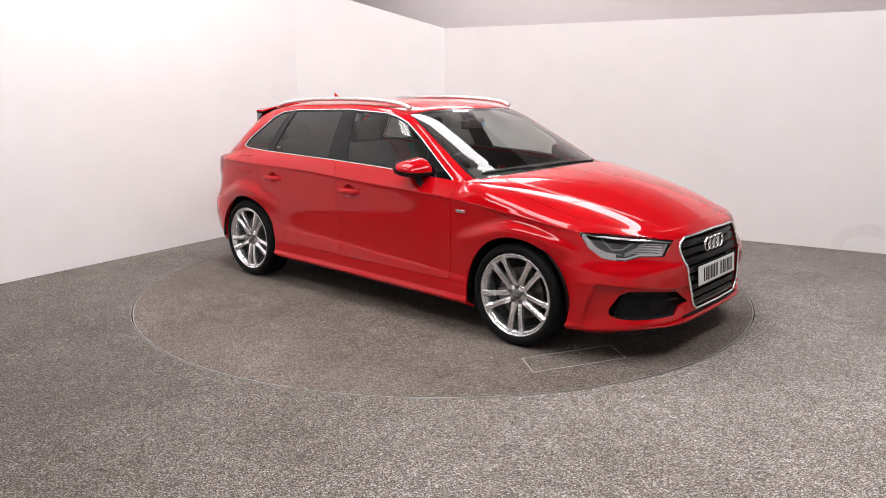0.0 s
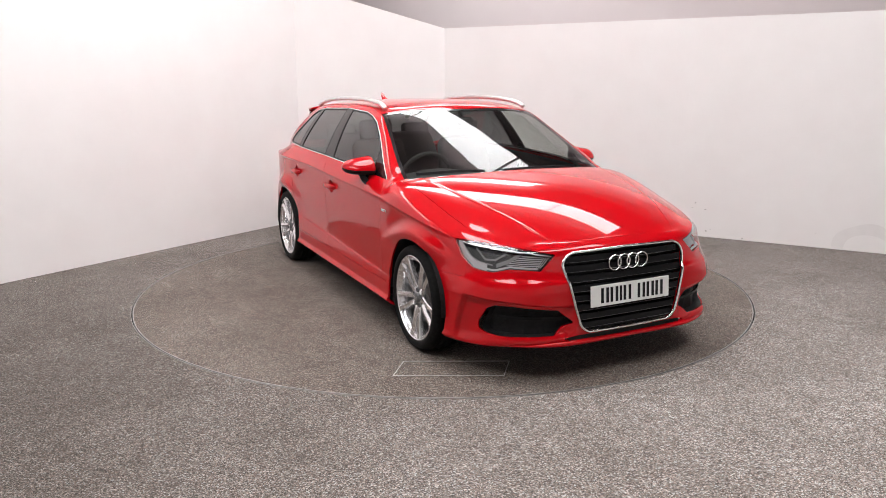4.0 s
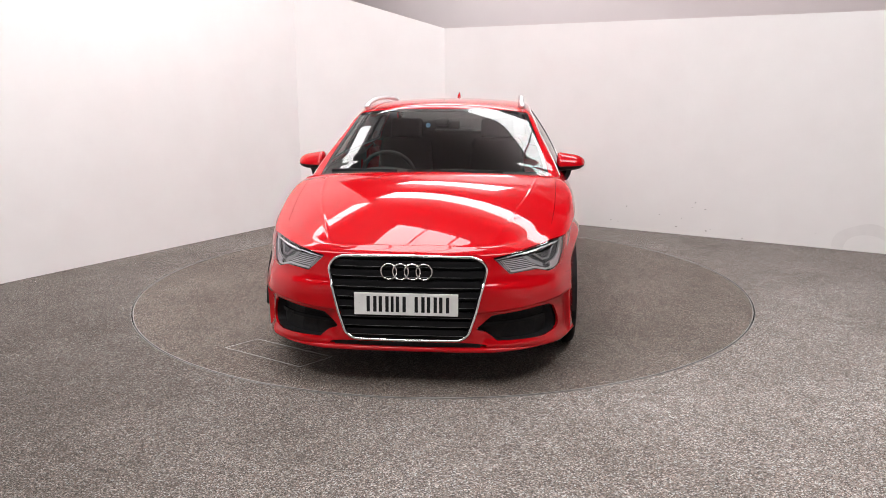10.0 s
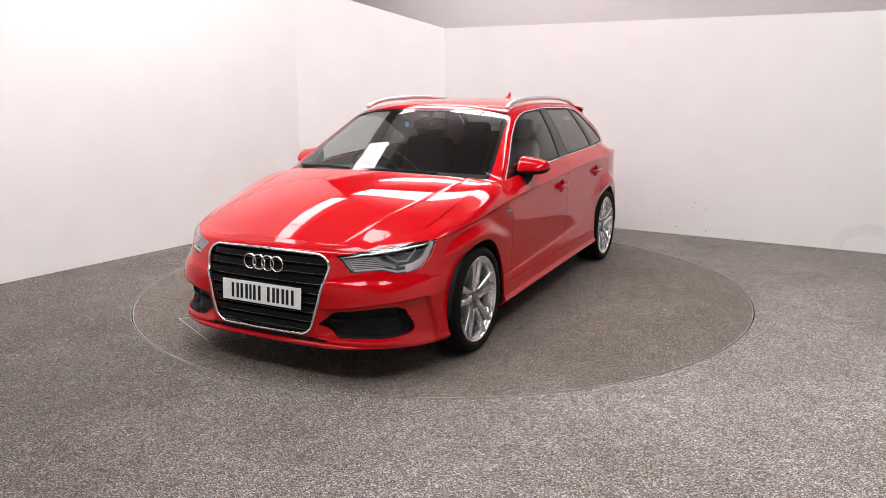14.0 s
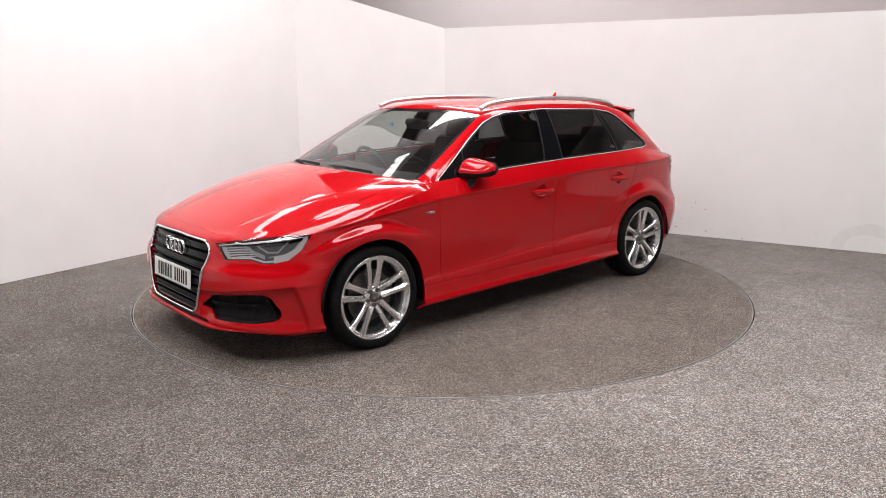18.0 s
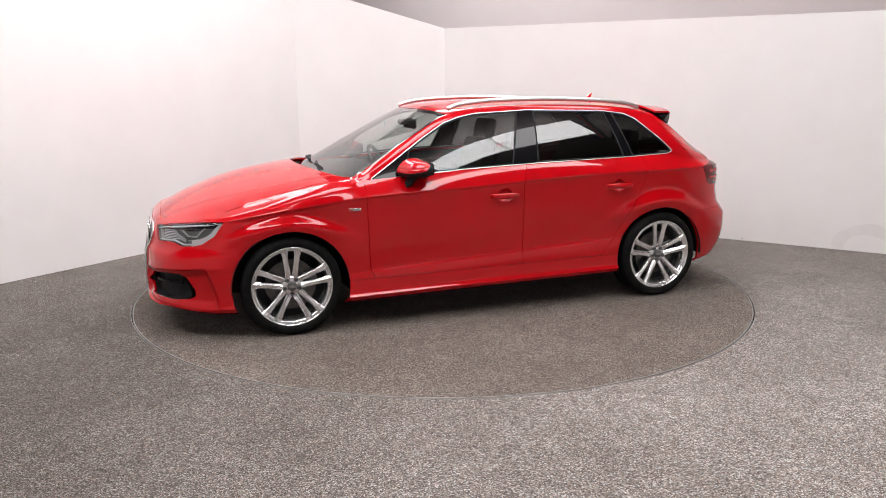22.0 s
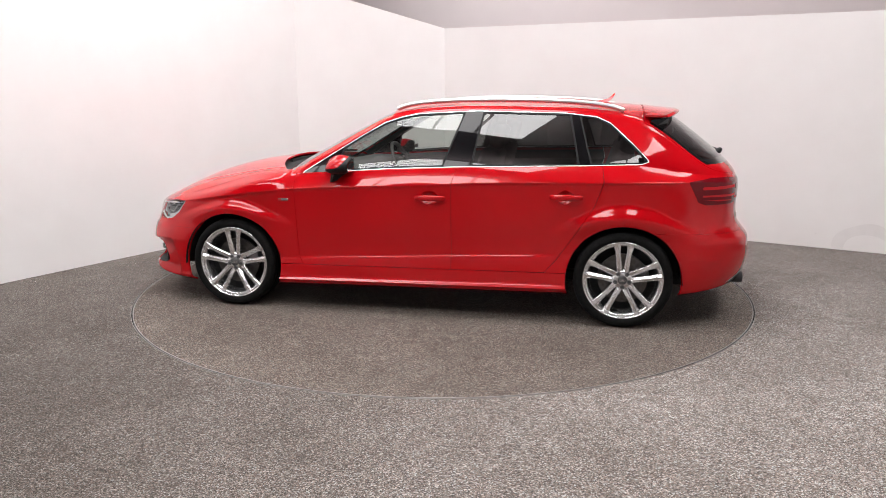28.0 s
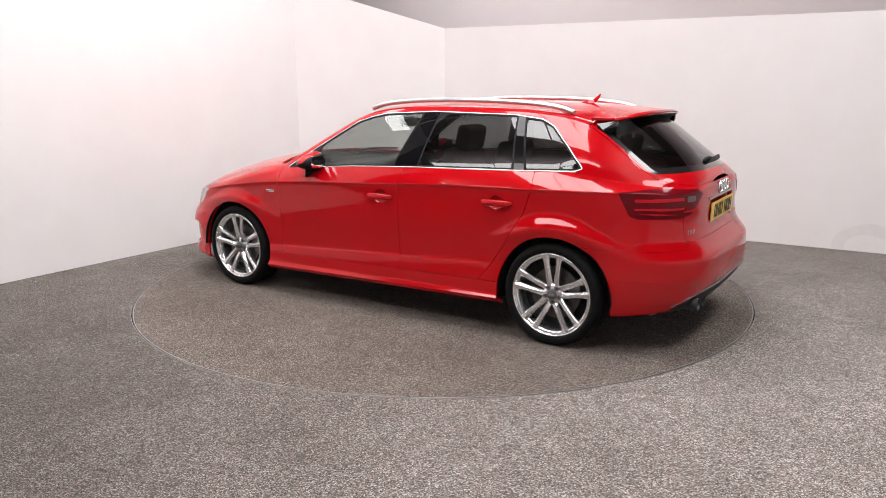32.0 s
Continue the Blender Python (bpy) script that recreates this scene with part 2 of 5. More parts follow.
def light_strip(cx, cy, lx, ly, z, turn, panels):
    """A ceiling light of several glowing diffusers in a slim frame, along its local x."""
    ob = tagged(new("ceiling_light"), "long white ceiling light panel with slim dividers", "light", "studio ceiling lights")
    ob.matrix_basis = pose(cx, cy, z, 0, 0, turn)
    step = lx / panels
    for i in range(panels):
        x0 = -lx / 2 + i * step + 0.025
        link("diffuser", prism([(x0, -ly / 2), (x0 + step - 0.05, -ly / 2), (x0 + step - 0.05, ly / 2), (x0, ly / 2)], 0.0, 0.02), GLOW, ob)
    for x0, x1, y0, y1 in [(-lx / 2 - 0.02, lx / 2 + 0.02, ly / 2, ly / 2 + 0.02), (-lx / 2 - 0.02, lx / 2 + 0.02, -ly / 2 - 0.02, -ly / 2)]:
        link("frame", prism([(x0, y0), (x1, y0), (x1, y1), (x0, y1)], -0.005, 0.025), SOFFIT, ob)
    for x in (-lx / 2 + 0.1, lx / 2 - 0.1):
        for y in (-ly / 2 - 0.01, ly / 2 + 0.01):
            link("suspension_rod", prism([(x - 0.008, y - 0.008), (x + 0.008, y - 0.008), (x + 0.008, y + 0.008), (x - 0.008, y + 0.008)], 0.02, CEIL - z), SOFFIT, ob, "thin suspension rod")
    return ob


# a ring of ceiling lights and a block in its middle, square to the right-hand wall
def room_spot(u, n):
    return 0.852 * u + 0.524 * n, -0.524 * u + 0.852 * n


LIGHT_Z = 4.86
light_strip(*room_spot(-0.3, 2.52), 5.64, 0.86, LIGHT_Z, -31.6, 3)
light_strip(*room_spot(-0.47, -5.04), 5.54, 1.2, LIGHT_Z, -31.6, 4)
light_strip(*room_spot(-2.06, -0.6), 2.5, 0.36, 3.67, 58.4, 3)
light_strip(*room_spot(3.84, -1.5), 5.28, 1.02, LIGHT_Z, 58.4, 3)
light_strip(*room_spot(0.18, -1.38), 2.22, 2.34, LIGHT_Z, -31.6, 3)
light_strip(*room_spot(-2.76, 5.16), 3.1, 0.96, LIGHT_Z, -31.6, 2)


# ---- smooth curves and cut surfaces ----
def curve(*keys):
    """A smooth function through (x, value) keys, with no overshoot."""
    k = sorted(keys)
    x, y = np.array([a for a, _ in k], float), np.array([b for _, b in k], float)
    h, d = np.diff(x), np.diff(y) / np.diff(x)
    m = np.zeros(len(x))
    m[0], m[-1] = d[0], d[-1]
    for i in range(1, len(x) - 1):
        if d[i - 1] * d[i] > 0:
            w1, w2 = 2 * h[i] + h[i - 1], h[i] + 2 * h[i - 1]
            m[i] = (w1 + w2) / (w1 / d[i - 1] + w2 / d[i])

    def f(v):
        v = np.clip(np.asarray(v, float), x[0], x[-1])
        i = np.clip(np.searchsorted(x, v) - 1, 0, len(h) - 1)
        t = (v - x[i]) / h[i]
        return (2 * t**3 - 3 * t**2 + 1) * y[i] + (t**3 - 2 * t**2 + t) * h[i] * m[i] + (3 * t**2 - 2 * t**3) * y[i + 1] + (t**3 - t**2) * h[i] * m[i + 1]

    return f


def step(a, b, x):
    t = np.clip((x - a) / (b - a), 0, 1)
    return t * t * (3 - 2 * t)


class Sheet:
    """A triangle surface: places V, normals N, parameters A, triangles T."""

    def __init__(self, V, N, A, T):
        self.V, self.N, self.A, self.T = V, N, A, T

    @property
    def x(self):
        return self.V[:, 0]

    @property
    def y(self):
        return self.V[:, 1]

    @property
    def z(self):
        return self.V[:, 2]


def grid_sheet(P, A):
    """A sheet over a grid of places, with smooth normals."""
    n, m, _ = P.shape
    ids = np.arange(n * m).reshape(n, m)
    a, b, c, d = ids[:-1, :-1].ravel(), ids[1:, :-1].ravel(), ids[1:, 1:].ravel(), ids[:-1, 1:].ravel()
    T = np.concatenate([np.stack([a, b, c], 1), np.stack([a, c, d], 1)])
    V = P.reshape(-1, 3)
    du, dv = np.gradient(P, axis=0), np.gradient(P, axis=1)
    N = np.cross(du, dv).reshape(-1, 3)
    N /= np.linalg.norm(N, axis=1, keepdims=True) + 1e-12
    ok = np.linalg.norm(np.cross(V[T[:, 1]] - V[T[:, 0]], V[T[:, 2]] - V[T[:, 0]]), axis=1) > 1e-10
    return Sheet(V, N, A.reshape(n * m, -1), T[ok])


def both_sides(S):
    """The sheet and its mirror image across the middle plane."""
    k = np.array([1, -1, 1.0])
    n = len(S.V)
    return Sheet(np.concatenate([S.V, S.V * k]), np.concatenate([S.N, S.N * k]), np.concatenate([S.A, S.A]), np.concatenate([S.T, S.T[:, ::-1] + n]))


def tidy(S, T):
    T = np.asarray(T, int).reshape(-1, 3)
    used = np.unique(T)
    back = np.zeros(len(S.V), int)
    back[used] = np.arange(len(used))
    return Sheet(S.V[used], S.N[used], S.A[used], back[T])


def cut(S, f):
    """Split a sheet along f = 0: the part with f < 0, and the rest."""
    f = np.where(np.abs(f) < 1e-7, 1e-7, f)
    pos = f > 0
    k = pos[S.T].sum(1)
    low, high = [S.T[k == 0]], [S.T[k == 3]]
    V, N, A = [], [], []
    made = {}
    base = len(S.V)

    def mid(i, j):
        key = (i, j) if i < j else (j, i)
        if key not in made:
            t = f[i] / (f[i] - f[j])
            n = S.N[i] + t * (S.N[j] - S.N[i])
            V.append(S.V[i] + t * (S.V[j] - S.V[i]))
            N.append(n / (np.linalg.norm(n) + 1e-12))
            A.append(S.A[i] + t * (S.A[j] - S.A[i]))
            made[key] = base + len(V) - 1
        return made[key]

    lo, hi = [], []
    for tri in S.T[(k == 1) | (k == 2)].tolist():
        lone = 1 if pos[tri].sum() == 1 else 0
        r = [q for q in range(3) if pos[tri[q]] == bool(lone)][0]
        a, b, c = tri[r], tri[(r + 1) % 3], tri[(r + 2) % 3]
        p, q = mid(a, b), mid(a, c)
        one, two = (hi, lo) if lone else (lo, hi)
        one.append((a, p, q))
        two.extend([(p, b, c), (p, c, q)])
    if V:
        S = Sheet(np.concatenate([S.V, np.array(V)]), np.concatenate([S.N, np.array(N)]), np.concatenate([S.A, np.array(A)]), S.T)
    g = lambda whole, extra: tidy(S, np.concatenate([whole[0], np.array(extra, int).reshape(-1, 3)]))
    return g(low, lo), g(high, hi)


def polygon_distance(px, py, pts, r=0.0):
    """Signed distance to a polygon's edge, inside negative, corners rounded by r when the polygon was drawn r smaller."""
    d = np.full(len(px), 1e9)
    inside = np.zeros(len(px), bool)
    n = len(pts)
    for i in range(n):
        ax, ay = pts[i]
        bx, by = pts[(i + 1) % n]
        ex, ey = bx - ax, by - ay
        t = np.clip(((px - ax) * ex + (py - ay) * ey) / (ex * ex + ey * ey), 0, 1)
        d = np.minimum(d, np.hypot(px - ax - t * ex, py - ay - t * ey))
        cross = ((ay > py) != (by > py)) & (px < (bx - ax) * (py - ay) / ((by - ay) or 1e-9) + ax)
        inside ^= cross
    return np.where(inside, -d, d) - r


def line_distance(px, py, pts):
    """Signed side of an open line: positive on its left."""
    best, sign = np.full(len(px), 1e9), np.ones(len(px))
    for i in range(len(pts) - 1):
        (ax, ay), (bx, by) = pts[i], pts[i + 1]
        ex, ey = bx - ax, by - ay
        raw = ((px - ax) * ex + (py - ay) * ey) / (ex * ex + ey * ey)
        t = np.clip(raw, 0 if i else -50, 1 if i < len(pts) - 2 else 50)
        d = np.hypot(px - ax - t * ex, py - ay - t * ey)
        s = np.sign(ex * (py - ay) - ey * (px - ax))
        near = d < best - 1e-9
        best, sign = np.where(near, d, best), np.where(near, s, sign)
    return best * sign


GAP = 0.0014


def split(S, f):
    """Cut with a narrow open joint along f = 0."""
    return cut(S, f + GAP)[0], cut(S, f - GAP)[1]


def sheet_object(name, S, mat, parent=None, label="", lip=0.012, lift=0.0, solid=False):
    """A mesh from a sheet. Its free edges are folded in by lip, so that joints have depth."""
    V, N, T = S.V + S.N * lift, S.N, S.T
    nv = len(V)
    e = np.concatenate([T[:, [0, 1]], T[:, [1, 2]], T[:, [2, 0]]])
    es = np.sort(e, 1)
    _, first, count = np.unique(es[:, 0] * (nv + 1) + es[:, 1], return_index=True, return_counts=True)
    rim = e[first[count == 1]]
    faces = [tuple(t) for t in T.tolist()]
    Vn, Nn = [V], [N]
    if lip and len(rim):
        a, b = rim[:, 0], rim[:, 1]
        side = np.cross(V[b] - V[a], N[a] + N[b])
        side /= np.linalg.norm(side, axis=1, keepdims=True) + 1e-12
        Vn.append(np.concatenate([V[a], V[b], V[b] - N[b] * lip, V[a] - N[a] * lip]))
        Nn.append(np.concatenate([side] * 4))
        m = len(rim)
        faces += [(nv + m + i, nv + i, nv + 3 * m + i, nv + 2 * m + i) for i in range(m)]
        nv += 4 * m
    if solid:
        Vn.append(V - N * lip)
        Nn.append(-N)
        faces += [(nv + t[0], nv + t[2], nv + t[1]) for t in T.tolist()]
    Vn, Nn = np.concatenate(Vn), np.concatenate(Nn)
    me = bpy.data.meshes.new(name)
    me.from_pydata(Vn.tolist(), [], faces)
    me.polygons.foreach_set("use_smooth", [True] * len(me.polygons))
    me.normals_split_custom_set_from_vertices(Nn.tolist())
    if mat:
        me.materials.append(mat)
    ob = new(name, me)
    if parent:
        ob.parent = parent
    if label:
        ob["label"] = label
    return ob


# ---- the car's skin: x forward, y to its left, z up, from the middle of the wheelbase ----
CAR_X, CAR_Y = -0.0205, 0.0287
AXLE, HUB_Z = 1.3185, 0.312
PAINT = add_noise(material("red_paint", (0.47, 0.002, 0.006), 0.5, 0.0, 1.0), 900, (0.44, 0.0019, 0.0054), (0.5, 0.0023, 0.0068))
PAINT.node_tree.nodes["Principled BSDF"].inputs["Specular IOR Level"].default_value = 0.0
PAINT.node_tree.nodes["Principled BSDF"].inputs["Coat IOR"].default_value = 1.47
BRIGHT = add_noise(material("bright_aluminium", (0.88, 0.88, 0.88), 0.5, 0.85), 20, (0.85, 0.85, 0.85), (0.91, 0.91, 0.91))
CHROME = material("chrome", (0.86, 0.86, 0.86), 0.12, 1.0)
SATIN = add_noise(material("satin_aluminium", (0.75, 0.75, 0.76), 0.28, 1.0), 20, (0.7, 0.7, 0.71), (0.8, 0.8, 0.81))
ALLOY = add_noise(material("silver_alloy", (0.82, 0.82, 0.83), 0.22, 0.92, 0.3), 30, (0.78, 0.78, 0.79), (0.86, 0.86, 0.87))
BLACK = add_noise(material("black_plastic", (0.014, 0.014, 0.015), 0.5), 60, (0.011, 0.011, 0.012), (0.02, 0.02, 0.021), 0.1)
GLOSS = material("gloss_black", (0.008, 0.008, 0.009), 0.08, 0.0, 0.6)
RUBBER = add_noise(material("tyre_rubber", (0.006, 0.006, 0.006), 0.7), 50, (0.004, 0.004, 0.004), (0.009, 0.009, 0.009), 0.15)


def thin_gloss(nt, base=0.055):
    """Reflectance of a thin pane, alike from both sides."""
    lw = nt.nodes.new("ShaderNodeLayerWeight")
    lw.inputs[0].default_value = 0.5
    pw = nt.nodes.new("ShaderNodeMath")
    pw.operation = "POWER"
    pw.inputs[1].default_value = 5.0
    ma = nt.nodes.new("ShaderNodeMath")
    ma.operation = "MULTIPLY_ADD"
    ma.inputs[1].default_value, ma.inputs[2].default_value = 1 - base, base
    nt.links.new(lw.outputs["Facing"], pw.inputs[0])
    nt.links.new(pw.outputs[0], ma.inputs[0])
    return ma.outputs[0]


def glass(name, tint, see):
    """Thin tinted glass: a mirror-like coat over a see-through tint."""
    m = bpy.data.materials.new(name)
    m.use_nodes = True
    nt = m.node_tree
    nt.nodes.clear()
    out = nt.nodes.new("ShaderNodeOutputMaterial")
    tr = nt.nodes.new("ShaderNodeBsdfTransparent")
    tr.inputs[0].default_value = (*[c * see for c in tint], 1)
    gl = nt.nodes.new("ShaderNodeBsdfGlossy")
    gl.inputs["Roughness"].default_value = 0.0
    gl.inputs[0].default_value = (1, 1, 1, 1)
    mx = nt.nodes.new("ShaderNodeMixShader")
    nt.links.new(thin_gloss(nt), mx.inputs[0])
    nt.links.new(tr.outputs[0], mx.inputs[1])
    nt.links.new(gl.outputs[0], mx.inputs[2])
    nt.links.new(mx.outputs[0], out.inputs[0])
    return m


GLASS = glass("window_glass", (0.9, 0.96, 0.93), 0.72)
SCREEN = glass("windscreen_glass", (0.9, 0.95, 0.93), 0.74)
REAR = glass("rear_screen_glass", (0.8, 0.84, 0.84), 0.2)
PRIVACY = glass("privacy_glass", (0.8, 0.84, 0.84), 0.2)

nose_x = curve((0.17, 2.08), (0.2, 2.13), (0.24, 2.155), (0.32, 2.155), (0.44, 2.149), (0.515, 2.145), (0.528, 2.1425), (0.542, 2.1335), (0.56, 2.128), (0.62, 2.114), (0.66, 2.104), (0.68, 2.096), (0.693, 2.084), (0.712, 2.057), (0.72, 2.045), (0.8, 1.95))
tail_x = curve((0.2, -1.98), (0.27, -2.06), (0.34, -2.105), (0.45, -2.125), (0.55, -2.12), (0.6, -2.085), (0.66, -2.045), (0.75, -2.035), (0.85, -2.04), (0.92, -2.035), (0.98, -2.0))
nose_n = curve((0.17, 4.15), (0.46, 4.0), (0.58, 3.5), (0.8, 3.2))
tail_n = curve((0.2, 4.2), (0.55, 4.5), (0.8, 4.2), (1.0, 4.0))
belt_z = curve((2.0, 0.7), (0.9, 0.924), (0.2, 0.967), (-0.31, 0.99), (-1.1, 1.01), (-1.42, 1.018), (-1.6, 1.0), (-1.75, 0.975), (-1.85, 0.96), (-1.95, 0.95), (-2.05, 0.945))
belt_y = curve((2.2, 0.84), (1.7, 0.82), (1.4, 0.81), (0.9, 0.81), (0.2, 0.835), (-0.31, 0.838), (-1.1, 0.815), (-1.46, 0.795), (-1.7, 0.79), (-2.05, 0.79))
crease_z = curve((2.1, 0.655), (1.9, 0.69), (1.7, 0.73), (1.35, 0.785), (0.85, 0.835), (0.07, 0.872), (-0.67, 0.909), (-1.2, 0.917), (-1.6, 0.925), (-1.8, 0.93), (-2.05, 0.915))
low_z = curve((2.115, 0.393), (2.1, 0.402), (2.06, 0.416), (2.0, 0.43), (1.92, 0.436), (1.7, 0.446), (1.0, 0.37), (0.95, 0.362), (0.8, 0.37), (-0.8, 0.452), (-1.0, 0.46), (-2.05, 0.44))
foot_z = curve((2.15, 0.182), (2.0, 0.178), (1.85, 0.162), (1.6, 0.152), (0.9, 0.168), (-0.9, 0.194), (-1.7, 0.205), (-2.05, 0.25))


def softened(f, x0, x1, width):
    """The same function with its bends eased over a width."""
    xs = np.linspace(x0 - 3 * width, x1 + 3 * width, 1400)
    d = xs[1] - xs[0]
    v = f(np.clip(xs, x0, x1))
    e = (f(np.array([x0 + 1e-3])) - f(np.array([x0])))[0] / 1e-3, (f(np.array([x1])) - f(np.array([x1 - 1e-3])))[0] / 1e-3
    v = v + np.minimum(xs - x0, 0) * e[0] + np.maximum(xs - x1, 0) * e[1]
    k = np.exp(-0.5 * (np.arange(-3 * width, 3 * width + d, d) / width) ** 2)
    k /= k.sum()
    h = len(k) // 2
    y = np.convolve(np.pad(v, h, mode="reflect", reflect_type="odd"), k, mode="same")[h:-h]
    return lambda x: np.interp(np.asarray(x, float), xs, y)


# the bonnet: a long even curve, a slight crown and a fine ridge on either side
BONNET_LINE = np.polyfit([0.7, 0.9, 1.05, 1.2, 1.4, 1.6, 1.75, 1.9, 2.0, 2.06], [1.018, 1.009, 0.999, 0.985, 0.957, 0.914, 0.866, 0.8, 0.747, 0.712], 5)
WING_X = [0.9, 1.273, 1.462, 1.609, 1.728, 1.825, 1.936]
WING_FALL = np.polyfit(WING_X, [0.277, 0.278, 0.323, 0.333, 0.303, 0.262, 0.228], 4)


def ridge_y(x):
    """The fine ridges run from the grille's corners outwards to the windscreen's foot."""
    return np.interp(x, RIDGE_X, RIDGE_Y)


RIDGE_X = np.linspace(0.7, 2.1, 60)
RIDGE_Y = np.polyval(np.polyfit([0.8, 1.1, 1.39, 1.69, 1.87, 2.06], [0.672, 0.65, 0.607, 0.53, 0.462, 0.385], 3), RIDGE_X)


def wing_drop(x):
    """How far the wing's shoulder, 0.81 m out, lies below the bonnet's middle."""
    e = 0.575 - 0.16 * (x - 1.0)
    over = 0.81 - e
    return 0.02 * e**2 + 0.0085 + (0.04 * e + 0.034 / e) * over + np.polyval(WING_FALL, np.clip(x, 0.9, 1.936)) * (over - 0.06 * (1 - np.exp(-over / 0.06)))


def bonnet_height(x, y):
    ay = np.minimum(np.abs(y), 0.87)
    x = np.clip(x, 0.7, 2.1)
    e = ridge_y(x)
    z = np.polyval(BONNET_LINE, x) - wing_drop(x) * (ay / 0.81) ** 2
    return z + 0.0016 * np.exp(-(((ay - e) / 0.0075) ** 2)) * step(2.08, 1.9, x)


def outline(s, z):
    """A point of the plan outline at height z; s runs 0 (nose) .. 1 .. 2 .. 3 (tail)."""
    if s < 1:
        ph, n = s * math.pi / 2, float(nose_n(z))
        return 0.9 + (float(nose_x(z)) - 0.9) * max(math.cos(ph), 0) ** (2 / n), math.sin(ph) ** (2 / n)
    if s <= 2:
        return 0.9 - 1.8 * (s - 1), 1.0
    ph, n = (s - 2) * math.pi / 2, float(tail_n(z))
    return -0.9 + (float(tail_x(z)) + 0.9) * math.sin(ph) ** (2 / n), max(math.cos(ph), 0) ** (2 / n)


BLADE = curve((0.26, -0.66), (0.34, -0.68), (0.43, -0.71), (0.5, -0.725))


def lower_body():
    sf = np.concatenate([[0], np.linspace(0.0, 1, 170)[1:] ** 1.1 * 0.999])
    st = 3 - sf[::-1]
    ss = np.concatenate([sf, np.linspace(1, 2, 130), st])
    rows = []
    counts = (4, 8, 16, 2, 12, 16, 2, 16)
    for s in ss:
        xn, fn = outline(s, 0.62)
        top = float(belt_z(xn))
        if xn > 0.9:
            xt, ft = outline(s, 0.72)
            top = float(bonnet_height(np.array([xt]), np.array([ft * float(belt_y(xt))]))[0])
        foot, crs, low = float(foot_z(xn)), float(crease_z(xn)), float(low_z(xn))
        crs = min(crs, top - 0.03)
        low = min(low, crs - 0.1)
        front = float(step(1.5, 1.75, xn))
        rear = float(step(-1.5, -1.75, xn))
        ends = max(front, rear)
        F = [foot, foot + 0.03, foot + 0.075, low - 0.01, low, (low + crs) / 2, crs - 0.014, crs, top]
        G = [0.835, 0.884, 0.862 + 0.02 * ends, 0.866 + 0.02 * ends, 0.866 + 0.022 * ends, 0.8785 + 0.007 * ends, 0.884 + 0.003 * ends, 0.8905, float(belt_y(xn))]
        prof = curve(*zip(F, G))
        zs = np.concatenate([np.linspace(F[i], F[i + 1], counts[i], endpoint=False) for i in range(8)] + [[top]])
        w = prof(zs)
        # the shoulder rounds over towards the top, and the doors have a fold low down
        t = np.clip((zs - crs) / (top - crs), 0, 1)
        ahead = float(step(0.8, 1.2, xn))
        flat = 0.84 - 0.4 * ahead
        w = np.where(zs > crs, 0.8905 - (0.8905 - G[-1]) * (flat * t + (1 - flat) * t ** (3.0 + 2.0 * ahead)), w)
        w = w + 0.021 * (1 - ends) * np.clip((low - zs) / (low - foot - 0.075), 0, 1) * (zs > foot + 0.04)
        w = w + 0.005 * float(step(0.98, 0.7, abs(xn))) * np.clip((low - zs) / 0.01, 0, 1) * np.clip((zs - foot - 0.075) / 0.06, 0, 1)
        line = []
        for z, ww in zip(zs, w):
            x, f = outline(s, float(z))
            for ax in (AXLE, -AXLE):
                r = math.hypot(x - ax, z - 0.3)
                if r < 0.8:
                    up, fore = float(step(0.55, 0.71, z)), ax > 0
                    ww = ww + ((0.006 + 0.034 * up) * (1 - float(step(0.384, 0.468 + 0.12 * (1 - up), r) if fore else step(0.395, 0.5 + 0.1 * (1 - up), r))) - (0.009 if fore else 0.003) * math.exp(-(((r - 0.45) / 0.1) ** 2)) * up) * float(step(0.2, 0.4, z)) * float(step(crs + 0.01, crs - 0.03, z)) * f
            ww = ww + 0.007 * front * max(1 - abs(z - low) / 0.03, 0) * f
            y = f * ww
            if front > 0 and z < low - 0.001:
                # under the bumper's fold the skin steps back, as far as the upright blade by the wheel
                q = (y - x) * 0.7071
                d = 0.026 * float(step(foot + 0.02, foot + 0.1, z) * step(0.33, 0.4, y) * step(float(BLADE(z)) + 0.012, float(BLADE(z)) - 0.004, q))
                n = np.array([max(x - 0.9, 0) ** 3.2 / 1.25**4.2, y**3.2 / 0.88**4.2])
                n /= np.linalg.norm(n) + 1e-9
                x, y = x - d * n[0], y - d * n[1]
            line.append((x, y, z))
        rows.append(line)
    P = np.array(rows)
    P[0, :, 1] = P[-1, :, 1] = 0
    A = P[:, -1:, 2:3] - P[:, :, 2:3]
    return both_sides(grid_sheet(P, A))


roof_z = curve((1.2, 0.842), (1.0, 0.959), (0.8, 1.071), (0.6, 1.178), (0.45, 1.256), (0.35, 1.3065), (0.285, 1.3385), (0.225, 1.367), (0.17, 1.379), (0.12, 1.3865), (-0.1, 1.402), (-0.5, 1.408), (-1.0, 1.396), (-1.41, 1.371), (-1.55, 1.338), (-1.64, 1.29), (-1.75, 1.21), (-1.9, 1.09), (-1.98, 1.02), (-2.02, 0.972), (-2.05, 0.945), (-2.08, 0.93))
